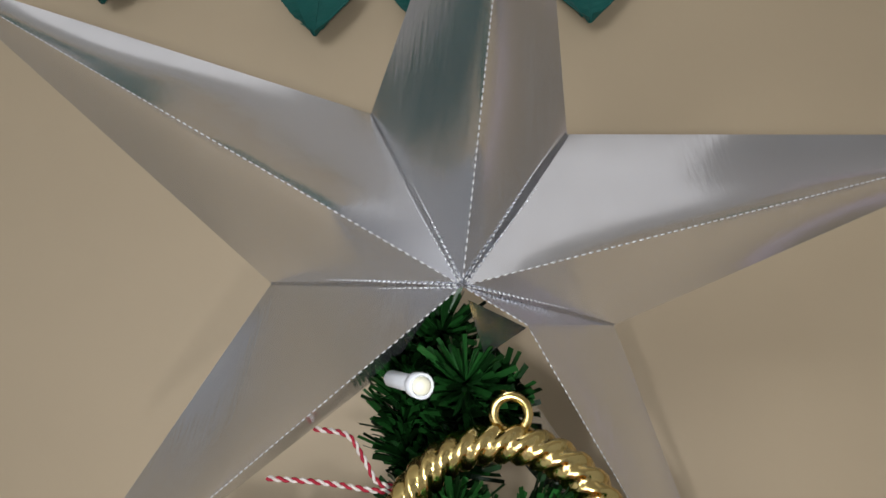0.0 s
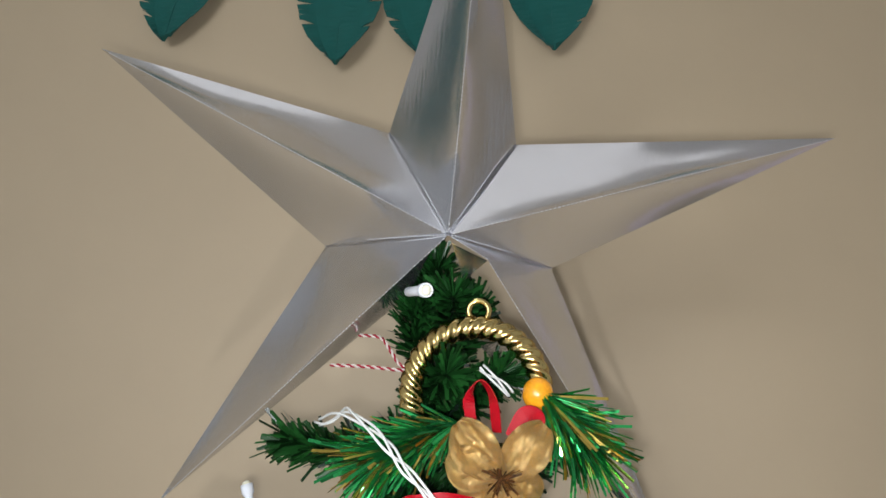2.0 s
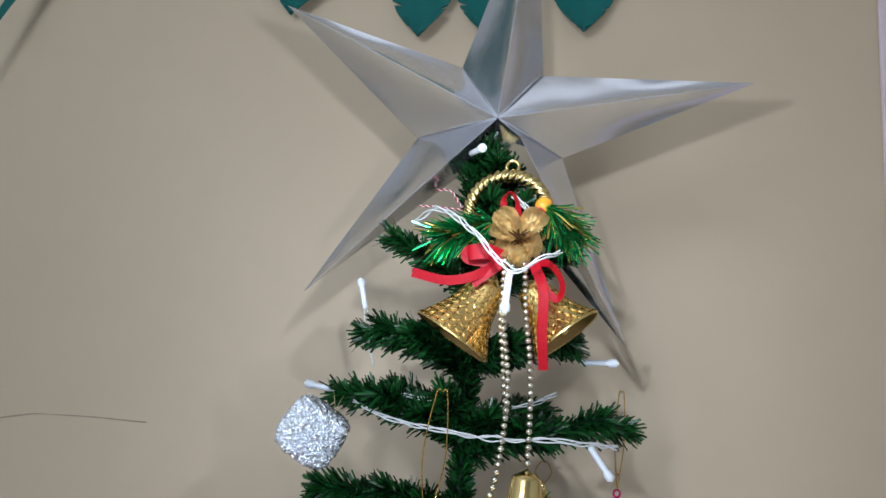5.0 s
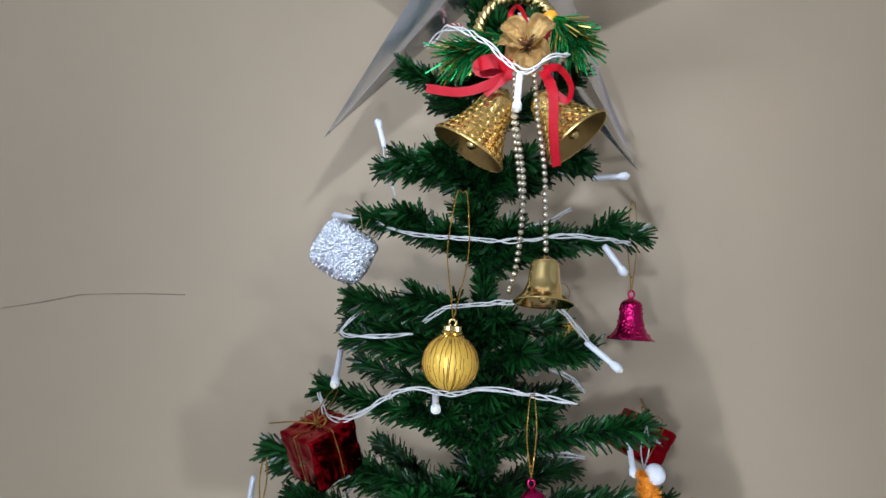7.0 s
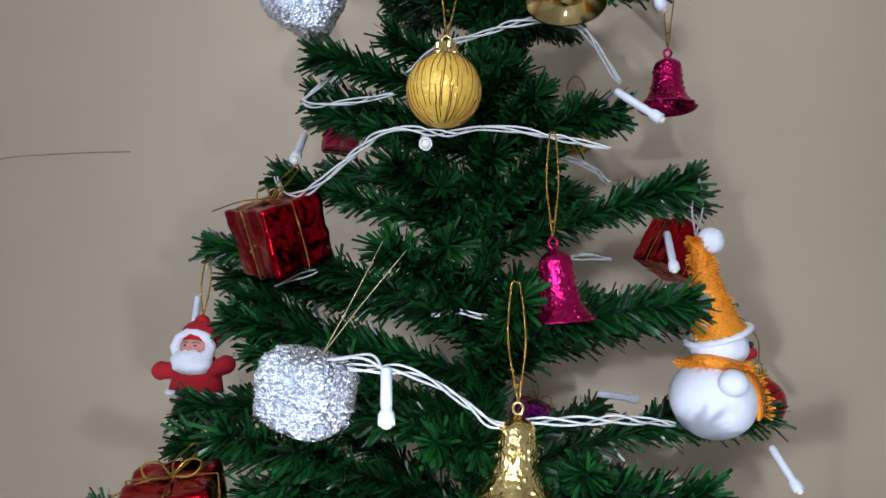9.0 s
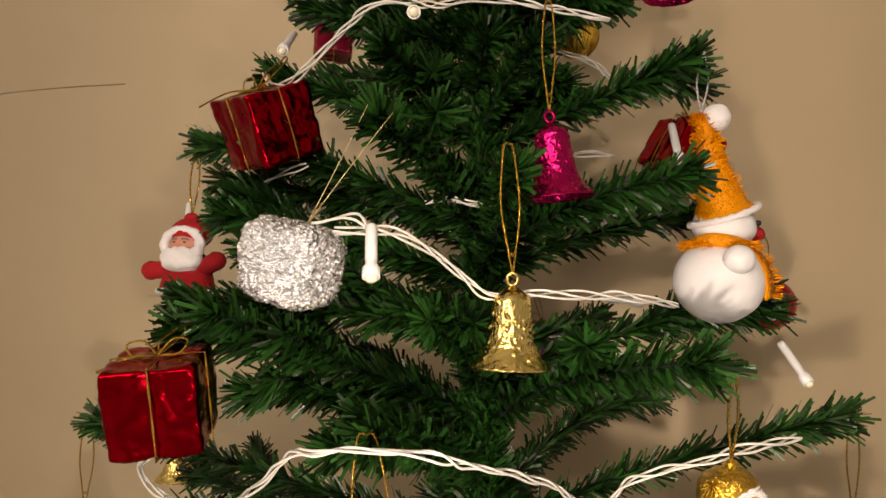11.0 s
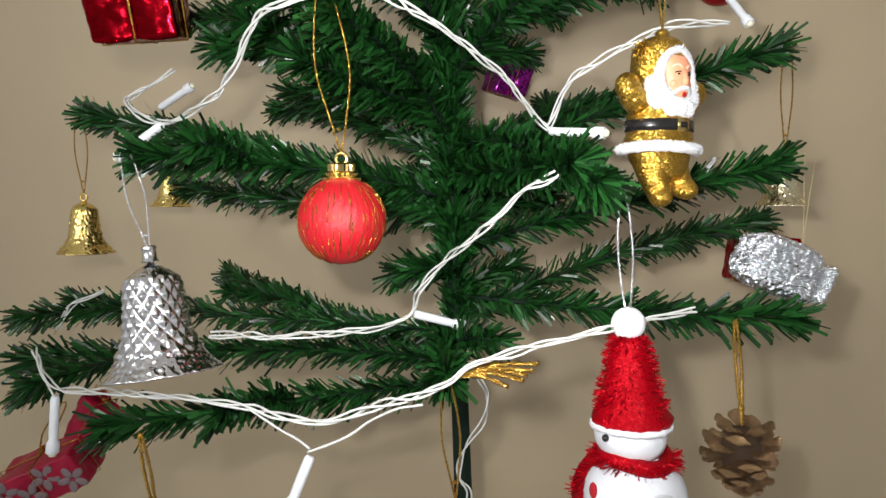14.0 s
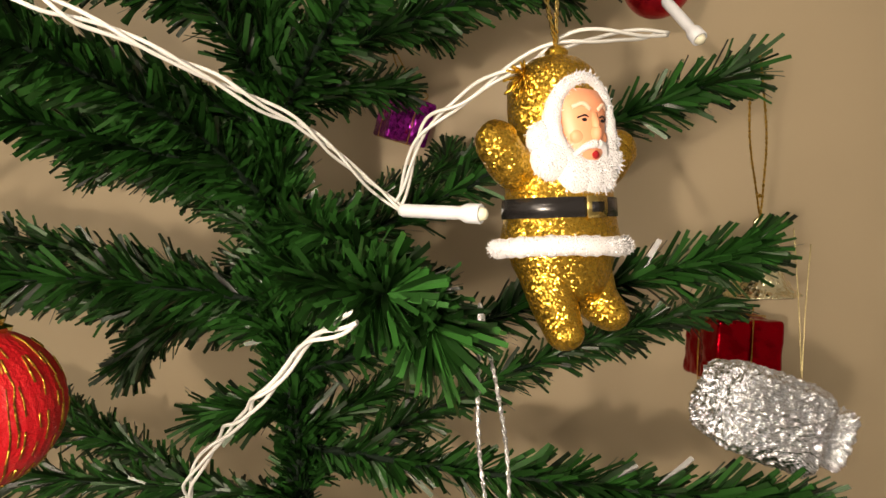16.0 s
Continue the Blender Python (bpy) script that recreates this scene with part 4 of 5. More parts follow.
def foil_lump(centre, size, label, hook, seed, turn=(0, 0, 0), sweet=False):
    t = thing("foil_ornament", label, "foil ornament", at(centre, *turn), "foil-wrapped blocks on the tree")
    bm = bmesh.new()
    bmesh.ops.create_icosphere(bm, subdivisions=6, radius=1.0)
    off = Vector((seed * 3.3, seed * 1.9, seed))
    for v in bm.verts:
        d = v.co.copy()
        m = (abs(d.x) ** 4 + abs(d.y) ** 4 + abs(d.z) ** 4) ** 0.25
        d = d / m
        e = Vector((d.x * size[0], d.y * size[1], d.z * size[2])) / 0.024
        d *= 1 + 0.07 * noise.noise(d * 1.8 + off) + 0.085 * (noise.voronoi(e * 5.5 + off)[0][0] - 0.4) + 0.080 * (noise.voronoi(e * 13 + off)[0][0] - 0.4) + 0.03 * noise.noise(e * 30 + off)
        pinch = 1.0
        if sweet and d.x > 0.35:
            pinch = 1 - 0.35 * math.sin(min(1.0, (d.x - 0.35) / 0.65) * math.pi) ** 2 + 0.10 * max(0, d.x - 0.8)
        v.co = Vector((d.x * size[0], d.y * size[1] * pinch, d.z * size[2] * pinch))
    part("wrap", bm, FOIL, t, smooth=False)
    up, foot, th = t.matrix_world.inverted() @ Vector(hook), Vector((size[0] * 0.25, 0, size[2] * 0.98)), bmesh.new()
    for k in (0, 1):
        e = up + Vector((0.014 * k, 0.004 * k, -0.002 * k))
        tubes(th, spline([foot, foot.lerp(e, 0.5) + Vector((0.0006 - 0.0012 * k, 0, 0)), e], 5), 0.0003, 5)
    part("thread", th, CORD_PALE, t, "thin pale gold thread")
    return t


foil_lump((-0.083, 0.366, 1.3505), (0.0290, 0.024, 0.0265), "crumpled kitchen-foil wrapped block at a branch's end", (-0.070, 0.365, 1.395), 1, (10, 27, 20))
foil_lump((-0.020, 0.258, 1.0550), (0.0250, 0.021, 0.0225), "crumpled silver kitchen-foil block on a thin gold thread", (0.022, 0.252, 1.142), 2, (6, 12, -14))
foil_lump((0.316, 0.360, 0.804), (0.0315, 0.018, 0.0185), "crumpled silver kitchen-foil wrapped sweet on a thin thread", (0.330, 0.372, 0.885), 3, (0, 23, 18), True)


def foil_box(size, seed):
    """A cardboard cube under loosely folded foil: soft edges, creases, a dent along each cord."""
    bm = bmesh.new()
    n = 26
    for ax in range(3):
        for sg in (-1, 1):
            g = {}
            for i in range(n + 1):
                for j in range(n + 1):
                    d = [0.0, 0.0, 0.0]
                    d[ax], d[(ax + 1) % 3], d[(ax + 2) % 3] = sg, 2 * i / n - 1, 2 * j / n - 1
                    m = (abs(d[0]) ** 26 + abs(d[1]) ** 26 + abs(d[2]) ** 26) ** (1 / 26)
                    p = Vector((d[0] / m * size[0], d[1] / m * size[1], d[2] / m * size[2]))
                    q = p * 62 + Vector((seed, 0, 1.7))
                    fold = 0.0016 * noise.noise(q) + 0.0013 * abs(noise.noise(q * 1.7)) + 0.0004 * abs(noise.noise(q * 4.3)) - 0.0011 * sum(math.exp(-(p[k] / 0.0035) ** 2) for k in (0, 1) if k != ax)
                    nrm = Vector((d[0] ** 7, d[1] ** 7, d[2] ** 7)).normalized()
                    g[i, j] = bm.verts.new(p + nrm * fold)
            for i in range(n):
                for j in range(n):
                    quad = (g[i, j], g[i + 1, j], g[i + 1, j + 1], g[i, j + 1])
                    bm.faces.new(quad if sg > 0 else quad[::-1])
    bmesh.ops.remove_doubles(bm, verts=bm.verts, dist=0.00002)
    return bm


def gift(centre, size, mat, label, hook, turn=(0, 0, 0), bow=True, cord=True, tail=0.030):
    t = thing("gift_box", label, "gift ornament", at(centre, *turn), "little gift boxes on the tree")
    sx, sy, sz = size
    part("box", foil_box(size, centre[0] * 90), mat, t)
    for flip in (False, True):
        e = 0.0009
        ring = [(-sx - e, sz + e), (sx + e, sz + e), (sx + e, -sz - e), (-sx - e, -sz - e)] if not flip else [(-sy - e, sz + e), (sy + e, sz + e), (sy + e, -sz - e), (-sy - e, -sz - e)]
        pts = []
        for (a0, z0), (a1, z1) in zip(ring, ring[1:] + ring[:1]):
            for k in range(12):
                u = k / 12
                a, z = a0 + (a1 - a0) * u, z0 + (z1 - z0) * u
                pts.append(Vector((a, 0.001 * math.sin(u * 3), z)) if not flip else Vector((0.001, a, z)))
        part("ribbon", twisted(bmesh.new(), pts + [pts[0]], 0.00032, 2, 0.00032, 0.004, 5), CORD_GOLD, t)
    if bow:
        bm = bmesh.new()
        for s in (-1, 1):
            twisted(bm, resample(spline([(0, 0, sz + 0.001), (s * 0.008, 0.004, sz + 0.009), (s * 0.017, 0.002, sz + 0.008), (s * 0.012, -0.003, sz + 0.002), (0, 0, sz + 0.001)], 6), 0.002), 0.0005, 2, 0.0005, 0.004, 5)
        twisted(bm, resample(spline([(0, 0, sz + 0.001), (-0.4 * tail, -0.2 * tail, sz + 0.003), (-tail, -0.35 * tail, sz - 0.003)], 6), 0.002), 0.0006, 2, 0.0006, 0.004, 5)
        part("bow", bm, CORD_GOLD, t, "gold cord bow")
    if cord:
        hanging_cord(t, t.matrix_world.inverted() @ Vector(hook), (0, 0, sz + 0.001), None, 0.005)
    return t


gift((-0.083, 0.355, 1.158), (0.0255, 0.0255, 0.0255), RED_FOIL, "small dark red foil gift box tied with gold cord", (-0.080, 0.368, 1.214), (27, 6, -34), tail=0.055)
gift((-0.098, 0.268, 0.974), (0.0250, 0.0250, 0.0255), RED_FOIL, "dark red foil gift box with gold cord", (-0.098, 0.282, 1.016), (12, -6, 17))
gift((0.232, 0.515, 1.174), (0.0225, 0.0225, 0.0225), RED_FOIL, "dark red foil gift box at the back of a branch", (0.232, 0.510, 1.218), (10, 25, 35))
gift((0.372, 0.595, 0.790), (0.0255, 0.0255, 0.024), RED_FOIL, "dark red foil gift box hanging near the wall", (0.368, 0.575, 0.833), (0, 4, 12))
gift((0.106, 0.680, 0.991), (0.0200, 0.0200, 0.0205), PURPLE_FOIL, "small purple foil gift box deep in the tree", (0.103, 0.66, 1.05), (12, 14, 32))
gift((-0.079, 0.470, 1.272), (0.016, 0.016, 0.02), PATTERN_RED, "small patterned red and grey gift box among needles", (-0.08, 0.48, 1.30), (0, 0, 20), False)
gift((-0.178, 0.318, 0.679), (0.013, 0.010, 0.021), PATTERN_RED, "small red and grey printed parcel behind a low branch", (-0.165, 0.31, 0.712), (0, 32, -15), False)
parcel = gift((-0.203, 0.302, 0.647), (0.031, 0.018, 0.014), PATTERN_RED, "red printed paper parcel with grey flower pattern", (-0.19, 0.30, 0.700), (14, -24, 10), False)
for k in range(4):
    bm = bmesh.new()
    for q in range(5):
        a = 2 * math.pi * q / 5 + k
        ball(bm, (-0.024 + 0.016 * k + 0.0062 * math.cos(a), -0.0188, 0.0012 * (-1) ** k * 4 + 0.0062 * math.sin(a)), 0.0050, squash=(1, 0.10, 0.62), sub=2, turn=(0, -math.degrees(a), 0))
    part("printed_flower", bm, PATTERN_GREY, parcel, "grey printed flower")


# ---- snowmen and little dressed dolls: one plain mesh each ----
def fuzz(bm, centre_line, count, length, r, mat_index):
    """Short tinsel hairs on rings given as (centre, radius)."""
    for _ in range(count):
        k = r.uniform(0, len(centre_line) - 1.001)
        i = int(k)
        (c0, r0), (c1, r1) = centre_line[i], centre_line[i + 1]
        c, rad = Vector(c0).lerp(Vector(c1), k - i), r0 + (r1 - r0) * (k - i)
        a = r.uniform(0, 2 * math.pi)
        d = Vector((math.cos(a), math.sin(a), r.uniform(-0.5, 0.5))).normalized()
        p = c + Vector((math.cos(a), math.sin(a), 0)) * rad * 0.97
        s = d.cross(Vector((r.uniform(-1, 1), r.uniform(-1, 1), r.uniform(-1, 1)))).normalized() * 0.00035
        e = p + d * length * r.uniform(0.5, 1.2)
        f = bm.faces.new([bm.verts.new(q) for q in (p + s, p - s, e - s, e + s)])
        f.material_index = mat_index


def snowman(base, scale, hat, label, lean, turn, hook, cord, hairs, seed, tall, tilt, tail_on=True):
    """Foam snowman with a pointed hat; z = 0 at its foot, 1 unit = its body's radius, front along x."""
    t = thing("snowman_ornament", label, "snowman ornament", at(base, 0, 0, turn), "foam snowmen on the tree")
    s = scale
    r = random.Random(seed)
    part("body", ball(bmesh.new(), (0, 0, s), s, 0, (1, 1, 0.96), 0.02, 4, seed), FOAM, t)
    head = part("head", ball(bmesh.new(), (0.12 * s, 0, 2.27 * s), 0.70 * s, 0, (1, 1, 0.82), 0.03, 4, seed + 1), FOAM, t)
    slope, girth = math.tan(radians(tilt)), 0.02 if tail_on else 0.19
    axis = [(Vector(((0.12 + lean * u) * s, 0, (2.50 + (tall - 2.50) * v) * s)), w * s, slope * (1 - v)) for u, v, w in ((0, 0, 0.74), (0.10, 0.07, 0.58 + girth), (0.18, 0.16, 0.49 + girth), (0.36, 0.40, 0.34 + girth), (0.65, 0.70, 0.24 + girth), (0.92, 0.94, 0.15 + 0.8 * girth), (1.0, 1.0, 0.08))]
    bm = bmesh.new()
    rings = []
    for c, rad, sl in axis:
        ring = []
        for a in np.linspace(0, 2 * math.pi, 37)[:-1]:
            w = rad * (1 + 0.10 * noise.noise(Vector((math.cos(a) * 2, math.sin(a) * 2, c.z * 160 + seed))))
            ring.append(bm.verts.new(c + Vector((math.cos(a) * w, math.sin(a) * w, math.cos(a) * w * sl))))
        rings.append(ring)
    for u, v in zip(rings, rings[1:]):
        for k in range(36):
            bm.faces.new((u[k], u[(k + 1) % 36], v[(k + 1) % 36], v[k]))
    top = bm.verts.new(axis[-1][0] + Vector((0, 0, 0.06 * s)))
    for k in range(36):
        bm.faces.new((rings[-1][k], rings[-1][(k + 1) % 36], top))
    cap = part("hat", bm, hat, t)
    bm = bmesh.new()
    fuzz(bm, [(c, rad) for c, rad, _ in axis[2:]], hairs, 0.15 * s, r, 0)
    part("hat_fuzz", bm, hat, cap, smooth=False, kind="stuff")
    brim = [Vector((0.12 * s + 0.72 * s * math.cos(a), 0.72 * s * math.sin(a), 2.50 * s + 0.72 * s * math.cos(a) * slope + 0.03 * s * math.sin(2 * a + seed))) for a in np.linspace(0, 2 * math.pi, 61)[:-1]]
    part("brim", tubes(bmesh.new(), brim, 0.075 * s, 9, closed=True, taper=lambda u: 1 + 0.16 * math.sin(u * 197) + 0.12 * math.sin(u * 91)), FUR, cap, "white fluffy brim")
    part("pompom", ball(bmesh.new(), axis[-1][0] + Vector((0.36 * s if tail_on else 0, -0.05 * s, (-0.06 if tail_on else 0.2) * s)), 0.33 * s, 0, lumps=0.06, seed=seed + 2), FUR, cap, "white pompom")
    bm = bmesh.new()
    tubes(bm, [Vector((0.03 * s + 0.60 * s * math.cos(a), 0.60 * s * math.sin(a), 1.82 * s + 0.07 * s * math.sin(a * 2))) for a in np.linspace(0, 2 * math.pi, 33)[:-1]], 0.17 * s, 8, closed=True)
    scarf = part("scarf", bm, hat, t)
    if tail_on:
        tail = spline([(0.50 * s, -0.45 * s, 1.75 * s), (0.76 * s, -0.58 * s, 1.35 * s), (0.90 * s, -0.53 * s, 0.95 * s), (0.94 * s, -0.46 * s, 0.65 * s)], 6)
        bm = bmesh.new()
        fuzz(bm, [(p, 0.17 * s) for p in tail], 260, 0.14 * s, r, 0)
        part("scarf_fuzz", bm, hat, scarf, smooth=False, kind="stuff")
    else:
        tail = spline([(0.55 * s, 0.05 * s, 1.80 * s), (0.84 * s, -0.18 * s, 1.42 * s), (0.98 * s, -0.28 * s, 1.0 * s), (0.95 * s, -0.30 * s, 0.62 * s)], 6)
        bm = bmesh.new()
        fuzz(bm, [(p, 0.16 * s) for p in tail], 220, 0.2 * s, r, 0)
        part("scarf_fuzz", bm, hat, scarf, smooth=False, kind="stuff")
    part("scarf_end", strip(bmesh.new(), tail, (0.50 if tail_on else 0.55) * s, (0.6, -0.8 if tail_on else 0.5, 0.2), 0, 0.06 * s), hat, scarf)
    bm = bmesh.new()
    fuzz(bm, [(Vector((0.03 * s, 0, 1.72 * s)), 0.76 * s), (Vector((0.03 * s, 0, 1.92 * s)), 0.74 * s)], hairs // 3, 0.2 * s, r, 0)
    part("scarf_fuzz", bm, hat, scarf, smooth=False, kind="stuff")
    part("arm", ball(bmesh.new(), (-0.10 * s, -0.97 * s, 1.45 * s), 0.33 * s, 0, (1.05, 0.9, 0.95), 0.04, 3, seed + 4), FOAM, t)
    part("arm", ball(bmesh.new(), (-0.12 * s, 0.97 * s, 1.12 * s) if tail_on else (-0.30 * s, 0.88 * s, 1.04 * s), 0.42 * s, 0, (1.05, 0.9, 0.95), 0.04, 3, seed + 5), FOAM, t)
    if tail_on:
        part("nose", ball(bmesh.new(), (0.82 * s, -0.10 * s, 2.12 * s), 0.20 * s, 0, (1.3, 1, 1), 0.05, 2, seed), RED_FELT, head, "red felt nose")
    for y in (-0.44, 0.44):
        part("eye", ball(bmesh.new(), (0.69 * s, y * s, 2.33 * s), 0.075 * s, sub=2), BLACK, head, "black bead eye")
    for z in (1.25, 0.75):
        part("button", ball(bmesh.new(), (0.88 * s, 0.36 * s, z * s), 0.16 * s, 0, (0.5, 1, 1), sub=2), RED_FELT, t, "dark red button")
    foot, up = axis[-1][0] + Vector((0, 0, 0.05 * s)), t.matrix_world.inverted() @ Vector(hook)
    bm = bmesh.new()
    for sd in (-1, 1):
        twisted(bm, resample(spline([foot, foot.lerp(up, 0.5) + Vector((0.004 * sd, 0, 0)), up], 6), 0.002), 0.00045, 2, 0.00045, 0.003, 5)
    part("cord", bm, cord, t)
    return t


snowman((0.229, 0.364, 1.0276), 0.0282, HAT_ORANGE, "white foam snowman with an orange felt hat and scarf", -0.60, 18, (0.217, 0.354, 1.205), CORD_SILVER, 800, 2, 4.85, 20)
snowman((0.209, 0.254, 0.656), 0.0285, HAT_RED, "white foam snowman with red tinsel hat and scarf", 0.10, 186, (0.197, 0.256, 0.868), CORD_SILVER, 1100, 6, 4.25, -4, False)


def loft(bm, rows, seg=30, mat_index=0, lumps=0.0, seed=0):
    """Ellipses (centre, half width, half depth) joined into one closed skin."""
    rings = []
    for c, rx, ry in rows:
        ring = []
        for i in range(seg):
            a = 2 * math.pi * i / seg
            k = 1 + lumps * noise.noise(Vector((math.cos(a) * 2, math.sin(a) * 2, c[2] * 300 + seed)))
            ring.append(bm.verts.new((c[0] + rx * k * math.cos(a), c[1] + ry * k * math.sin(a), c[2])))
        rings.append(ring)
    for u, v in zip(rings, rings[1:]):
        for i in range(seg):
            bm.faces.new((u[i], u[(i + 1) % seg], v[(i + 1) % seg], v[i])).material_index = mat_index
    bm.faces.new(rings[0][::-1]).material_index = mat_index
    bm.faces.new(rings[-1]).material_index = mat_index
    return bm


def hairs_on(bm, count, place, length, r, mat_index, width=0.00028):
    """Short hairs; place() gives a foot and a direction."""
    for _ in range(count):
        p, d = place()
        w = d.cross(Vector((r.uniform(-1, 1), r.uniform(-1, 1), r.uniform(-1, 1)))).normalized() * width
        e = p + d * length * r.uniform(0.5, 1.2)
        bm.faces.new([bm.verts.new(q) for q in (p + w, p - w, e - w * 0.3, e + w * 0.3)]).material_index = mat_index


def gold_doll(top, scale, turn, hook):
    """Hooded winter doll in gold glitter; local z = 0 at its crown, front along -y, about 11 units tall."""
    bm = bmesh.new()
    s = scale
    r = random.Random(8)

    def v(x, y, z):
        return Vector((x, y, z)) * s

    # pointed hood with a gathered knot and a tinsel tuft on its side
    loft(bm, [(v(0.0, 0.0, -0.30), 0.26 * s, 0.26 * s), (v(0, 0, -0.50), 0.46 * s, 0.44 * s), (v(0, 0.02, -0.64), 0.40 * s, 0.40 * s), (v(-0.02, 0.05, -0.82), 0.98 * s, 0.90 * s), (v(-0.05, 0.1, -1.2), 1.48 * s, 1.40 * s), (v(-0.05, 0.15, -1.7), 1.80 * s, 1.65 * s),
              (v(-0.02, 0.2, -2.6), 1.86 * s, 1.66 * s), (v(0, 0.2, -3.4), 1.84 * s, 1.62 * s), (v(0, 0.15, -4.2), 1.70 * s, 1.5 * s), (v(0, 0.1, -5.0), 1.9 * s, 1.5 * s)], 34, 0, 0.04, 1)
    for k in range(26):
        a = v(-1.55, 0.0, -1.55)
        b = a + v(-r.uniform(0.2, 0.9), r.uniform(-0.5, 0.3), r.uniform(-0.9, 0.5))
        tubes(bm, [a, a.lerp(b, 0.5) + v(0, 0, 0.06), b], 0.05 * s, 4)
    # the face: a broad forehead narrowing to the chin, cheeks, nose, lips
    loft(bm, [(v(0, -0.75, -1.95), 0.35 * s, 0.30 * s), (v(0, -0.95, -2.15), 0.95 * s, 0.62 * s), (v(0, -1.02, -2.6), 1.16 * s, 0.80 * s), (v(0, -1.02, -3.2), 1.12 * s, 0.86 * s), (v(0, -1.04, -3.8), 1.0 * s, 0.88 * s), (v(0, -1.08, -4.4), 0.82 * s, 0.84 * s), (v(0, -1.05, -5.0), 0.5 * s, 0.6 * s)], 30, 2)
    ball(bm, v(0, -1.92, -3.75), 0.24 * s, 2, (0.9, 1.0, 1.2), 0.0, 3)
    tubes(bm, [v(0, -1.80, -3.05), v(0, -1.92, -3.4), v(0, -1.98, -3.75)], 0.15 * s, 8, mat_index=2)
    for sd in (-1, 1):
        ball(bm, v(sd * 0.52, -1.56, -3.85), 0.34 * s, 2, (1, 0.7, 0.9), 0.0, 3)
        tubes(bm, spline([v(sd * 0.18, -1.84, -2.92), v(sd * 0.48, -1.80, -2.72), v(sd * 0.80, -1.58, -2.84)], 4), 0.075 * s, 7, mat_index=6)
        ball(bm, v(sd * 0.43, -1.82, -3.29), 0.095 * s, 3, (1.3, 0.6, 0.7), 0.0, 2)
        tubes(bm, spline([v(sd * 0.20, -1.81, -3.22), v(sd * 0.43, -1.84, -3.13), v(sd * 0.68, -1.71, -3.22)], 4), 0.035 * s, 5, mat_index=3)
        tubes(bm, spline([v(sd * 0.05, -1.96, -4.12), v(sd * 0.42, -1.88, -4.22), v(sd * 0.80, -1.60, -4.52)], 5), 0.17 * s, 8, mat_index=1, taper=lambda u: 1.0 - 0.5 * u)
    ball(bm, v(0, -1.90, -4.50), 0.16 * s, 5, (1.0, 0.6, 0.95), 0.0, 2)
    # white fleece: a ring round the face that widens to sideburns and a full beard
    rim = [v((1.34 + 0.14 * max(0, -math.cos(a))) * math.sin(a), -1.12 - 0.20 * math.cos(a) ** 2, -3.35 + 1.62 * math.cos(a)) for a in np.linspace(0, 2 * math.pi, 49)[:-1]]
    tubes(bm, rim, 0.27 * s, 9, closed=True, mat_index=1, taper=lambda u: 1.0 + 1.0 * math.sin(math.pi * u) ** 3 + 0.08 * math.sin(u * 170))
    beard = []
    for x, y, z, q in ((-1.55, -0.85, -3.9, 0.64), (1.42, -0.95, -3.9, 0.58), (-1.32, -1.05, -4.65, 0.80), (1.15, -1.15, -4.65, 0.75), (-0.55, -1.35, -5.2, 0.78), (0.55, -1.35, -5.2, 0.78), (0, -1.45, -5.25, 0.72)):
        ball(bm, v(x, y, z), q * s, 1, (1.0, 0.78, 1.0), 0.10, 3, x + z)
        beard.append((v(x, y, z), q * s))

    def on_rim():
        p = rim[r.randrange(len(rim))]
        d = Vector((r.uniform(-1, 1), r.uniform(-1.2, 0.4), r.uniform(-1, 1))).normalized()
        low = max(0.0, (-3.35 * s - p.z) / (1.62 * s))
        return p + d * (0.24 + 0.22 * low) * s, d

    def on_beard():
        c, q = beard[r.randrange(len(beard))]
        d = Vector((r.uniform(-1, 1), r.uniform(-1.3, 0.2), r.uniform(-1, 0.7))).normalized()
        return c + Vector((d.x, d.y * 0.78, d.z)) * q * 0.96, (d + Vector((0, 0, -0.5))).normalized()

    hairs_on(bm, 900, on_rim, 0.16 * s, r, 1)
    hairs_on(bm, 1700, on_beard, 0.15 * s, r, 1)
    # coat, belt with a square buckle, fleece hem
    loft(bm, [(v(0, 0.05, -4.2), 1.5 * s, 1.3 * s), (v(0, 0.05, -4.8), 2.0 * s, 1.6 * s), (v(0, 0, -5.5), 2.2 * s, 1.75 * s), (v(0, 0, -6.3), 2.26 * s, 1.8 * s), (v(0, 0, -7.0), 2.36 * s, 1.9 * s), (v(0, 0, -7.6), 2.5 * s, 2.0 * s), (v(0, 0, -7.9), 2.3 * s, 1.85 * s)], 40, 0, 0.015, 3)
    oval = Matrix.Diagonal((1, 0.80, 1, 1))
    lathe(bm, [(2.24 * s, -5.96 * s), (2.34 * s, -5.99 * s), (2.38 * s, -6.66 * s), (2.28 * s, -6.70 * s)], 48, None, 3, oval)
    for w, h, dep, mi in ((0.95, 0.78, 1.90, 4), (0.58, 0.36, 1.93, 3)):
        first = len(bm.faces)
        box(bm, (w * s, 0.12 * s, h * s), v(0, -dep, -6.33))
        bm.faces.ensure_lookup_table()
        for f in bm.faces[first:]:
            f.material_index = mi
    hem = [v(2.52 * math.cos(a), 2.06 * math.sin(a), -7.72 + 0.07 * math.sin(2 * a)) for a in np.linspace(0, 2 * math.pi, 65)[:-1]]
    tubes(bm, hem, 0.36 * s, 9, closed=True, mat_index=1, taper=lambda u: 1 + 0.08 * math.sin(u * 230) + 0.06 * math.sin(u * 71))

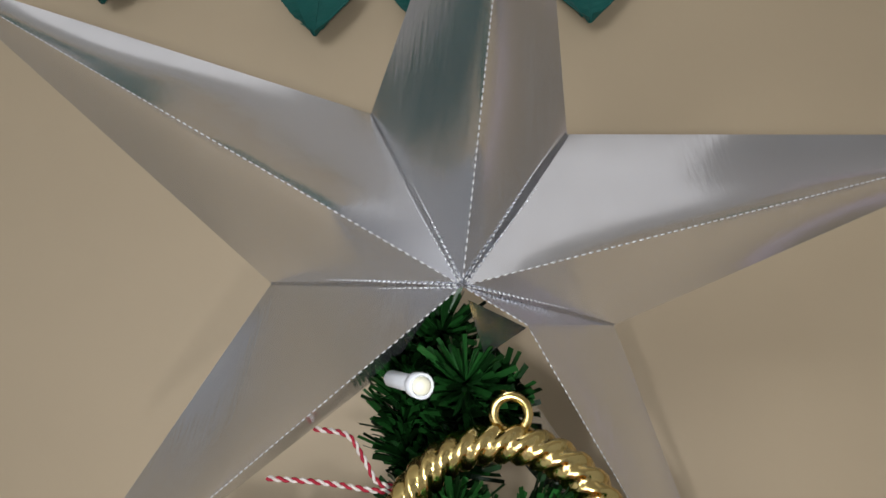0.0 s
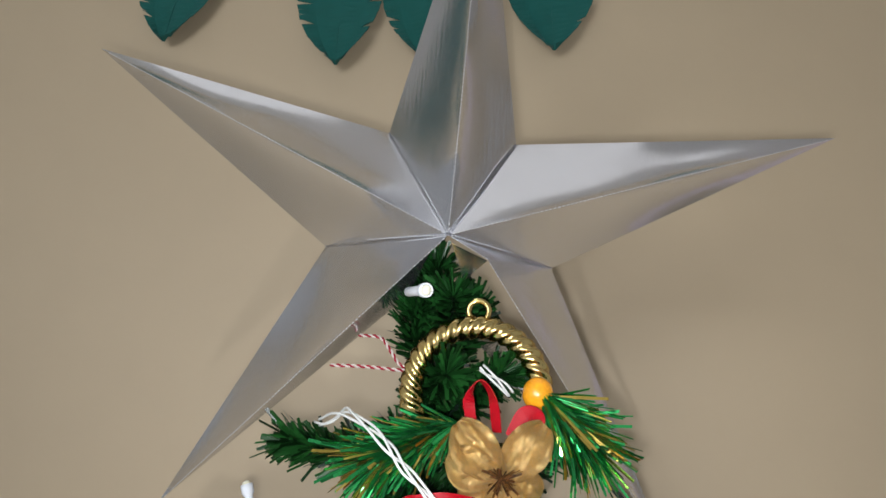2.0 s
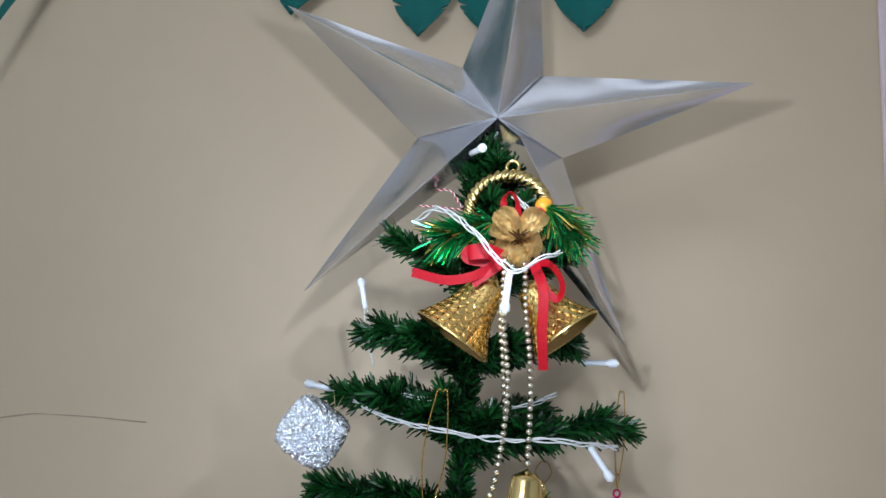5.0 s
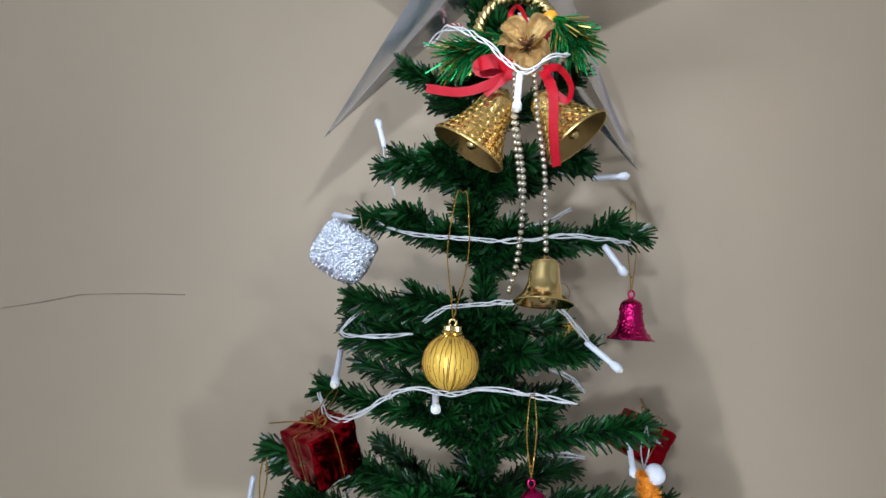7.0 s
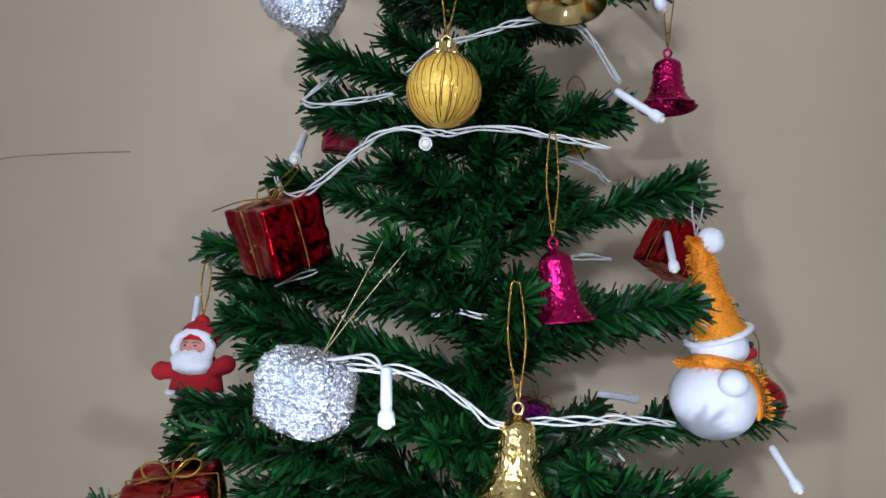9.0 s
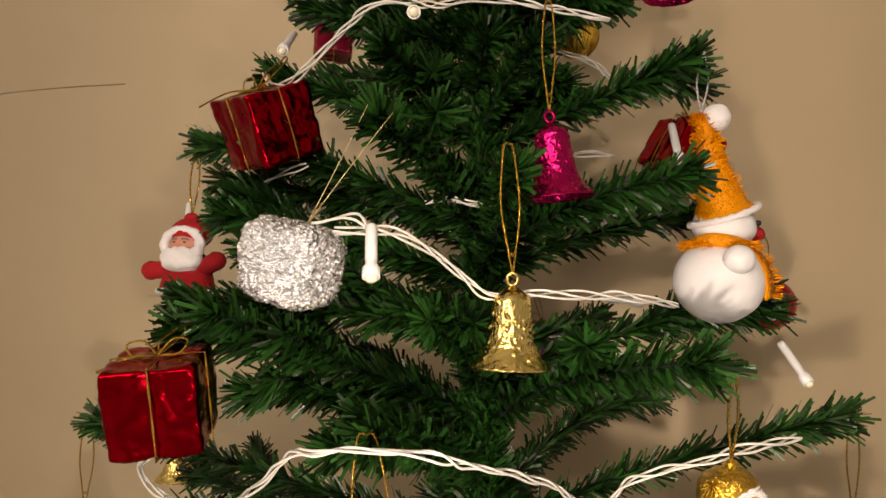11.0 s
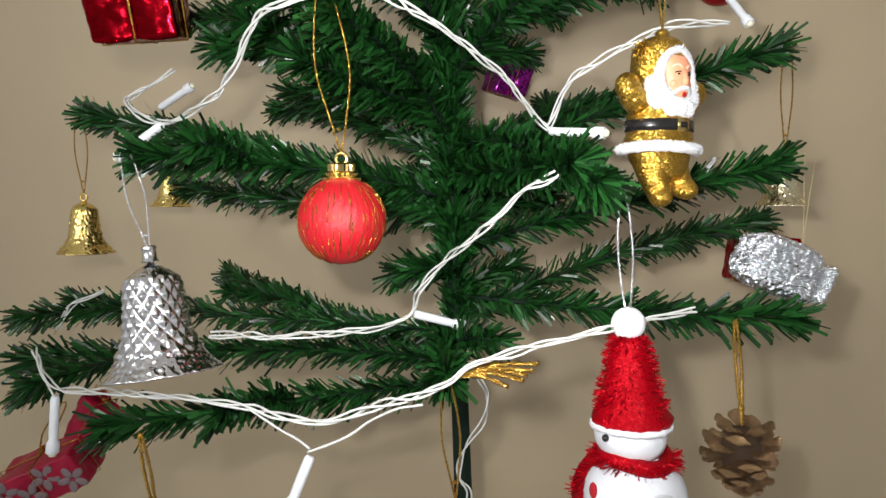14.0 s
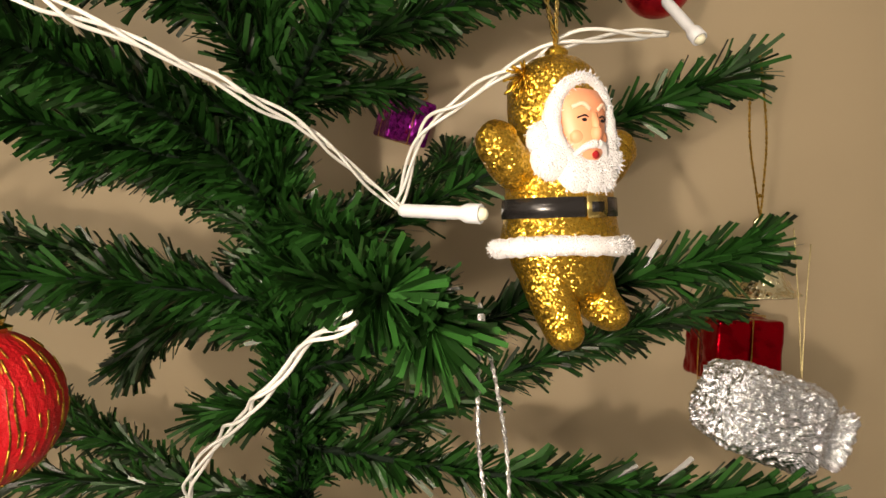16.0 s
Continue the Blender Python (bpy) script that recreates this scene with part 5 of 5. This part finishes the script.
    def on_hem():
        p = hem[r.randrange(len(hem))]
        d = (Vector((p.x, p.y, 0)).normalized() + Vector((r.uniform(-0.7, 0.7), r.uniform(-0.7, 0.7), r.uniform(-1, 1)))).normalized()
        return p + d * 0.33 * s, d

    hairs_on(bm, 900, on_hem, 0.13 * s, r, 1)
    # raised mitten arms
    for sd in (-1, 1):
        a, b = v(sd * 1.35, 0.05, -5.15), v(sd * 3.0, -0.15, -4.05)
        tubes(bm, spline([a, a.lerp(b, 0.5) + v(sd * 0.2, 0, -0.12), b], 6), 0.86 * s, 18, taper=lambda u: 1.0 - 0.12 * u)
        ball(bm, b, 0.80 * s, 0, (1.0, 0.9, 1.05), 0.08, 3, sd)
    # trousers that part into two stubby legs, the feet a little forward
    loft(bm, [(v(0, 0, -7.6), 2.25 * s, 1.8 * s), (v(0, -0.1, -8.4), 2.05 * s, 1.65 * s), (v(0, -0.25, -9.2), 1.75 * s, 1.4 * s), (v(0, -0.35, -9.7), 1.3 * s, 1.1 * s)], 36, 0, 0.02, 6)
    for sd, low in ((-1, -10.75), (1, -10.3)):
        leg = [v(sd * 0.95, -0.2, -8.6), v(sd * 1.05, -0.7, -9.7), v(sd * 1.15, -1.35, low)]
        tubes(bm, spline(leg, 6), 1.0 * s, 18, taper=lambda u: 1.05 - 0.36 * u)
        ball(bm, leg[-1], 0.66 * s, 0, (1.0, 1.15, 0.95), 0.05, 3, 4)
    m = at(top, 0, 0, turn)
    up = m.inverted() @ Vector(hook)
    for sd in (-1, 1):
        twisted(bm, resample(spline([v(0, 0, -0.35), v(0, 0, -0.35).lerp(up, 0.5) + Vector((0.004 * sd, 0, 0)), up], 6), 0.002), 0.00055, 2, 0.0006, 0.003, 5, mats=[4])
    ob = part("doll_ornament", bm, [GLITTER_GOLD, FUR, SKIN, BLACK, GOLD, RED_FELT, PALE_SKIN], None)
    ob.matrix_world = m
    return tagged(ob, "gold glitter winter doll with white beard and black belt", "doll ornament")


gold_doll((0.2240, 0.310, 0.9572), 0.0097, 39, (0.216, 0.272, 1.012))


def red_doll(top, scale, turn, hook):
    bm = bmesh.new()
    s = scale
    ball(bm, (0, 0.1 * s, -0.85 * s), 1.52 * s, 0, (1.0, 0.8, 0.74), 0.05, 3, 1)
    ball(bm, (0, 0, 0.20 * s), 0.46 * s, 0, (1.2, 1, 0.9), 0.1, 2, 2)
    ball(bm, (0, -0.50 * s, -1.60 * s), 1.10 * s, 2, (0.98, 0.66, 0.72), 0.02, 3)
    ball(bm, (0, -1.22 * s, -1.72 * s), 0.20 * s, 2, (1.1, 1, 0.9), 0.0, 2)
    for sd in (-1, 1):
        ball(bm, (sd * 0.60 * s, -1.05 * s, -1.95 * s), 0.24 * s, 2, (1, 0.6, 0.8), 0.0, 2)
        ball(bm, (sd * 0.38 * s, -1.15 * s, -1.52 * s), 0.10 * s, 3, (1.5, 0.5, 0.6), 0.0, 2)
        tubes(bm, [Vector((sd * 0.18, -1.18, -1.32)) * s, Vector((sd * 0.42, -1.15, -1.27)) * s, Vector((sd * 0.66, -1.03, -1.36)) * s], 0.07 * s, 6, mat_index=5)
        tubes(bm, [Vector((0, -1.28, -2.16)) * s, Vector((sd * 0.45, -1.25, -2.20)) * s, Vector((sd * 0.95, -1.0, -2.40)) * s], 0.24 * s, 7, mat_index=1, taper=lambda u: 1 - 0.4 * u)
    ring = [Vector((1.38 * s * math.sin(a), -0.82 * s, -1.62 * s + 1.0 * s * math.cos(a))) for a in np.linspace(0, 2 * math.pi, 41)[:-1]]
    tubes(bm, ring, 0.34 * s, 8, closed=True, mat_index=1, taper=lambda u: 0.9 + 0.5 * math.sin(math.pi * u) ** 4 + 0.10 * math.sin(60 * u))
    ball(bm, (0, -0.85 * s, -2.65 * s), 1.50 * s, 1, (1.04, 0.50, 0.62), 0.12, 3, 4)
    loft(bm, [((0, 0.1 * s, -2.2 * s), 1.0 * s, 0.8 * s), ((0, 0.05 * s, -2.9 * s), 1.55 * s, 1.0 * s), ((0, 0, -3.9 * s), 1.85 * s, 1.2 * s), ((0, 0, -4.9 * s), 2.1 * s, 1.3 * s)], 30, 0, 0.03, 3)
    for sd, end in ((-1, (-2.75, -3.45)), (1, (2.35, -2.7))):
        a, b = Vector((sd * 1.0 * s, -0.1 * s, -3.3 * s)), Vector((end[0] * s, -0.3 * s, end[1] * s))
        tubes(bm, spline([a, a.lerp(b, 0.5), b], 5), 0.62 * s, 10)
        ball(bm, b, 0.66 * s, 0, lumps=0.06, seed=sd)
        leg = Vector((sd * 0.75 * s, -0.1 * s, -6.1 * s))
        tubes(bm, spline([Vector((sd * 0.65 * s, 0, -4.6 * s)), leg], 4), 0.72 * s, 10)
        ball(bm, leg, 0.75 * s, 3, (1, 1.3, 0.8), 0.05, 3)
    tubes(bm, [Vector((2.08 * s * math.cos(a), 1.32 * s * math.sin(a), -4.85 * s)) for a in np.linspace(0, 2 * math.pi, 29)[:-1]], 0.22 * s, 8, closed=True, mat_index=1)
    m = at(top, 0, 0, turn)
    up = m.inverted() @ Vector(hook)
    for sd in (-1, 1):
        twisted(bm, resample(spline([Vector((0, 0, 0.3 * s)), Vector((0, 0, 0.3 * s)).lerp(up, 0.5) + Vector((0.004 * sd, 0, 0)), up], 6), 0.002), 0.0005, 2, 0.0005, 0.003, 5, mats=[4])
    ob = part("doll_ornament", bm, [RED_FELT, FUR, DULL_SKIN, BLACK, CORD_GOLD, PATTERN_GREY], None)
    ob.matrix_world = m
    return tagged(ob, "little red flocked winter doll with a white beard", "doll ornament")


red_doll((-0.143, 0.362, 1.088), 0.0108, -6, (-0.148, 0.372, 1.150))


# ---- pine cones ----
SCALE_BM = bmesh.new()
rows = []
for y, w, th, z in ((0.0, 0.12, 0.05, 0.0), (0.5, 0.26, 0.07, -0.02), (0.82, 0.37, 0.12, 0.02), (0.98, 0.33, 0.16, 0.09), (1.06, 0.16, 0.09, 0.11)):
    rows.append([SCALE_BM.verts.new((x * w, y + (0.03 if x == 0 else 0.0), z + h * th)) for x, h in ((-1, 0), (-0.55, 0.8), (0, 1.25), (0.55, 0.8), (1, 0), (0, -0.8))])
for u, v in zip(rows, rows[1:]):
    for k in range(6):
        SCALE_BM.faces.new((u[k], v[k], v[(k + 1) % 6], u[(k + 1) % 6]))
SCALE_BM.faces.new(rows[-1][::-1])
SCALE_BM.faces.new(rows[0])
bmesh.ops.recalc_face_normals(SCALE_BM, faces=SCALE_BM.faces)
SCALE_MESH = bpy.data.meshes.new("scale")
SCALE_BM.to_mesh(SCALE_MESH)
SCALE_BM.free()
SCALE_MESH.materials.append(CONE_MAT)
SCALE_MESH.polygons.foreach_set("use_smooth", [False] * len(SCALE_MESH.polygons))


def pine_cone(top, radius, height, hook, label):
    t = thing("pine_cone", label, "pine cone", at(top), "pine cones on the tree")
    part("core", lathe(bmesh.new(), [(0, 0), (radius * 0.45, -height * 0.10), (radius * 0.55, -height * 0.45), (radius * 0.32, -height * 0.85), (0, -height * 0.95)], 20), CONE_CORE_SHADE, t)
    n = 48
    for i in range(n):
        u = (i + 0.5) / n
        a = i * 2.39996
        rad = radius * (0.34 + 0.66 * math.sin(math.pi * min(1, u * 0.9 + 0.16)) ** 0.8)
        ob = new("scale", SCALE_MESH)
        ob.parent = t
        tilt = 14 - 84 * u ** 1.2 + 7 * math.sin(i * 5.1)
        k = rad * (0.90 + 0.06 * math.sin(i * 3.7))
        ob.matrix_local = Matrix.Translation((0, 0, -height * (0.04 + 0.88 * u))) @ Matrix.Rotation(a, 4, "Z") @ Matrix.Rotation(radians(tilt), 4, "X") @ Matrix.Diagonal((k * 0.95, k * 0.98, k * 0.9, 1))
    hanging_cord(t, t.matrix_world.inverted() @ Vector(hook), (0, 0, 0.0), None, 0.0018, 0.0012)
    return t


pine_cone((0.280, 0.308, 0.711), 0.0250, 0.040, (0.276, 0.318, 0.775), "gilded brown pine cone hanging on a gold cord")
pine_cone((-0.085, 0.252, 0.644), 0.0265, 0.05, (-0.096, 0.254, 0.700), "gilded pine cone under a low front branch")


# ---- bell bouquet under the star ----
def bouquet():
    t = thing("bell_bouquet", "gold twisted-rope ring with gilt flower, red ribbons, tinsel and two bells", "hanging decoration", at((0.079, 0.345, 1.590)))
    o = Vector((0.079, 0.345, 1.590))

    def loc(x, y, z):
        return Vector((x, y, z)) - o

    ring_c = loc(0.0805, 0.362, 1.583)
    bm = bmesh.new()
    n, seg, rr, rt = 300, 20, 0.0385, 0.0070
    rings = []
    for i in range(n):
        a = 2 * math.pi * i / n
        c = ring_c + Vector((rr * math.cos(a), 0, rr * math.sin(a)))
        e = Vector((math.cos(a), 0, math.sin(a)))
        ring = []
        for k in range(seg):
            b = 2 * math.pi * k / seg
            rad = rt * (0.62 + 0.42 * abs(math.cos(2 * b + a * 17)) ** 0.8)
            ring.append(bm.verts.new(c + (e * math.cos(b) + Vector((0, 1, 0)) * math.sin(b)) * rad))
        rings.append(ring)
    for i in range(n):
        u, v = rings[i], rings[(i + 1) % n]
        for k in range(seg):
            bm.faces.new((u[k], u[(k + 1) % seg], v[(k + 1) % seg], v[k]))
    part("rope_ring", bm, GOLD, t, "shiny gold twisted rope ring")
    eye = [ring_c + Vector((0.0062 * math.cos(a), 0, rr + 0.010 + 0.0062 * math.sin(a))) for a in np.linspace(0, 2 * math.pi, 21)[:-1]]
    part("hanger_eye", tubes(bmesh.new(), eye, 0.0018, 8, closed=True), GOLD, t)

    # tinsel sprays
    r = random.Random(21)
    for name, mat, count, share in (("tinsel", TINSEL, 330, 1.0), ("gold_tinsel", TINSEL_GOLD, 110, 0.9)):
        for c0, c1 in ((loc(0.074, 0.338, 1.566), loc(0.030, 0.330, 1.546)), (loc(0.116, 0.331, 1.585), loc(0.139, 0.335, 1.562))):
            v, f = [], []
            needle_mesh(spline([c0, c0.lerp(c1, 0.5), c1], 6), count, 0.0300, r, spread=0.75, width=0.0017, verts=v, faces=f)
            raw_part(name, v, f, mat, t, kind="stuff")

    # flower
    fc = loc(0.0965, 0.310, 1.541)
    for ang, ln, wd, deep in ((132, 0.037, 0.024, -0.002), (163, 0.031, 0.022, 0.001), (50, 0.037, 0.023, -0.002), (217, 0.026, 0.022, 0.008), (-22, 0.024, 0.022, 0.008), (-82, 0.027, 0.026, 0.002)):
        bm = bmesh.new()
        d = Vector((math.cos(radians(ang)), 0, math.sin(radians(ang))))
        w = Vector((-d.z, 0, d.x))
        nu, nv = 20, 18
        g = []
        for i in range(nu + 1):
            u = i / nu
            half = wd / 2 * (math.sin(math.pi * (0.07 + 0.87 * u ** 1.25)) ** 0.6)
            row = []
            for j in range(nv + 1):
                s = 2 * j / nv - 1
                y = deep - 0.016 * math.sin(u * 1.9) - 0.0105 * s * s * math.sin(math.pi * u) + 0.0010 * math.sin(8 * s + 6 * u + ang) + 0.014 * u ** 3 + 0.0050 * noise.noise(Vector((u * 5.0, s * 3.5, ang * 0.1))) + 0.0030 * abs(math.sin(4.2 * s + ang)) * u
                row.append(bm.verts.new(fc + d * ln * 0.92 * u + w * half * 0.95 * s + Vector((0, y, 0))))
            g.append(row)
        for i in range(nu):
            for j in range(nv):
                bm.faces.new((g[i][j], g[i + 1][j], g[i + 1][j + 1], g[i][j + 1]))
        bmesh.ops.solidify(bm, geom=bm.faces[:], thickness=0.0005)
        part("petal", bm, FABRIC_GOLD, t)
    sv, sf = [], []
    needle_mesh([fc, fc + Vector((0, -0.006, 0)), fc + Vector((0, -0.013, 0))], 46, 0.012, r, width=0.0016, verts=sv, faces=sf)
    raw_part("stamen_tuft", sv, sf, CONE_MAT, t, label="brown gold stamens", kind="stuff")

    # ribbons
    def ribbon(points, width, normal, twist=0.0):
        line = spline([loc(*p) for p in points], 8)
        band = part("ribbon", strip(bmesh.new(), line, width, normal, 0, 0.0005, twist), RIBBON, t, "red satin ribbon", smooth=False)
        n = len(line)
        for sd in (-1, 1):
            edge = []
            for i, p in enumerate(line):
                d = (line[min(i + 1, n - 1)] - line[max(i - 1, 0)]).normalized()
                nn = Vector(normal)
                nn = Matrix.Rotation(twist * i / n, 3, d) @ (nn - d * nn.dot(d)).normalized()
                edge.append(p + d.cross(nn) * width * 0.47 * sd)
            part("gold_edge", tubes(bmesh.new(), edge, 0.00022, 4), CORD_GOLD, band, "glittering gold thread edge")

    ribbon([(0.082, 0.318, 1.562), (0.079, 0.316, 1.578), (0.084, 0.318, 1.588), (0.091, 0.320, 1.580), (0.094, 0.322, 1.562)], 0.0062, (0, 0.3, 1), 0.4)
    ribbon([(0.102, 0.322, 1.560), (0.108, 0.320, 1.572), (0.115, 0.322, 1.570), (0.110, 0.324, 1.556)], 0.0080, (0.2, 1, 0.2), 0.3)
    ribbon([(0.085, 0.312, 1.520), (0.060, 0.305, 1.503), (0.035, 0.305, 1.497), (0.004, 0.308, 1.502)], 0.0085, (0, 0.9, 0.5), 0.3)
    ribbon([(0.085, 0.314, 1.523), (0.070, 0.303, 1.526), (0.056, 0.303, 1.524), (0.053, 0.309, 1.523), (0.057, 0.313, 1.522), (0.085, 0.317, 1.521)], 0.0145, (0.0, 1, 0.0), 0.15)
    ribbon([(0.085, 0.311, 1.522), (0.070, 0.308, 1.508), (0.058, 0.309, 1.498)], 0.0120, (0.1, 1, 0.4), 0.3)
    ribbon([(0.112, 0.310, 1.520), (0.122, 0.300, 1.495), (0.124, 0.302, 1.460), (0.128, 0.306, 1.428)], 0.0095, (0.15, 1, 0.0), 0.5)
    ribbon([(0.112, 0.312, 1.522), (0.127, 0.304, 1.519), (0.138, 0.306, 1.503), (0.134, 0.308, 1.490), (0.118, 0.308, 1.503)], 0.0070, (0.5, 0.7, 0.4), 0.6)

    # the two scale-patterned bells
    for apex, mouth, rad in (((0.078, 0.335, 1.512), (0.0435, 0.332, 1.450), 0.0385), ((0.104, 0.338, 1.510), (0.146, 0.334, 1.463), 0.0350)):
        a, m_ = loc(*apex), loc(*mouth)
        h = (m_ - a).length
        turn = (a - m_).to_track_quat("Z", "Y").to_matrix().to_4x4()
        bm = bell_mesh(rad, h, None, 44, 26, horn_width)
        bm.transform(Matrix.Translation(a) @ turn)
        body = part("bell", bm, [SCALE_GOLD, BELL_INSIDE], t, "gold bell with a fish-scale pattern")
        sc = bmesh.new()
        for row in range(8):
            u = 0.26 + 0.68 * row / 7
            rr_ = rad * horn_width(u)
            k = max(9, int(2 * math.pi * rr_ / 0.0078))
            for i in range(k):
                ang = 2 * math.pi * (i + 0.5 * (row % 2)) / k
                p = Vector((math.cos(ang) * rr_, math.sin(ang) * rr_, -h * (0.03 + 0.97 * u)))
                arc = []
                for q in range(7):
                    b = math.pi * q / 6
                    da = ang + math.cos(b) * math.pi / k
                    z = max(-h * 0.985, p.z - math.sin(b) * 0.0058)
                    rz = rad * horn_width((-z / h - 0.03) / 0.97) + 0.0005
                    arc.append(Vector((math.cos(da) * rz, math.sin(da) * rz, z)))
                tubes(sc, arc, 0.0008, 4)
        sc.transform(Matrix.Translation(a) @ turn)
        part("scale_relief", sc, GOLD, body, kind="stuff")
        cl = ball(bmesh.new(), (0, 0, -h * 0.9), rad * 0.16, sub=2)
        cl.transform(Matrix.Translation(a) @ turn)
        part("clapper", cl, GOLD, body)

    # bead strands
    bead_bm = bmesh.new()
    bmesh.ops.create_icosphere(bead_bm, subdivisions=2, radius=0.0028)
    bead = bpy.data.meshes.new("bead")
    bead_bm.to_mesh(bead)
    bead_bm.free()
    bead.materials.append(GOLD_PALE)
    bead.polygons.foreach_set("use_smooth", [True] * len(bead.polygons))
    for pts in ([(0.086, 0.304, 1.520), (0.090, 0.298, 1.470), (0.100, 0.300, 1.410), (0.098, 0.302, 1.345), (0.092, 0.304, 1.315)], [(0.094, 0.304, 1.515), (0.088, 0.300, 1.475), (0.094, 0.302, 1.430), (0.100, 0.304, 1.39)], [(0.104, 0.304, 1.518), (0.110, 0.300, 1.470), (0.118, 0.301, 1.420), (0.122, 0.302, 1.352)]):
        for p in resample(spline([loc(*q) for q in pts], 12), 0.0062):
            ob = new("bead", bead)
            ob.parent = t
            ob.location = p
    bm = bell_mesh(0.0262, 0.043, None, 44, 30)
    bm.transform(Matrix.Translation(loc(0.122, 0.302, 1.348)) @ Matrix.Rotation(radians(-7), 4, "X"))
    low = part("lower_bell", bm, [GOLD, GOLD], t, "plain shiny gold bell on a bead strand")
    cl = bmesh.new()
    tubes(cl, [loc(0.122, 0.302, 1.342), loc(0.122, 0.302, 1.312)], 0.0008, 5)
    ball(cl, loc(0.122, 0.302, 1.310), 0.0045, sub=2)
    part("clapper", cl, GOLD, low)
    part("berry", ball(bmesh.new(), loc(0.1155, 0.336, 1.583), 0.0086, 0, (1, 1, 1.08), 0.03, 3), BERRY, t, "glossy yellow and orange berry")
    hook = bmesh.new()
    tubes(hook, spline([ring_c + Vector((0, 0, rr + 0.015)), loc(0.072, 0.38, 1.642), trunk_at(1.645) - o], 6), 0.0008, 5)
    part("hanger", hook, CORD_GOLD, t)


bouquet()


def bow_twist():
    """A gold twist tied on a low front branch."""
    bm = bmesh.new()
    base = Vector((0.108, 0.240, 0.752))
    for k, e in enumerate(((0.040, -0.004, 0.004), (0.036, 0.004, 0.008), (0.030, -0.008, -0.002), (0.026, 0.0, 0.012), (0.043, -0.006, 0.007), (0.046, -0.002, 0.010), (0.038, -0.008, 0.002))):
        twisted(bm, resample(spline([base, base + Vector(e) * 0.5 + Vector((0, 0, 0.003)), base + Vector(e)], 6), 0.002), 0.0009, 2, 0.0009, 0.005, 5, seed=k)
    ob = part("gold_bow", bm, CORD_GOLD, None)
    return tagged(ob, "gold glitter cord twist on a low branch", "bow")


bow_twist()


def twine(points):
    bm = bmesh.new()
    twisted(bm, resample(spline(points, 8), 0.0012), 0.0007, 2, 0.0007, 0.007, 6, mats=[0, 1])
    ob = part("twine", bm, [TWINE_R, TWINE_W], None)
    return tagged(ob, "red and white twisted twine tied to the tree top", "twine", "twine ends")


twine([(-0.021, 0.41, 1.598), (0.004, 0.41, 1.598), (0.029, 0.41, 1.5965), (0.045, 0.425, 1.597)])
twine([(-0.004, 0.415, 1.6195), (0.012, 0.41, 1.618), (0.020, 0.41, 1.609), (0.029, 0.41, 1.599), (0.045, 0.425, 1.600)])
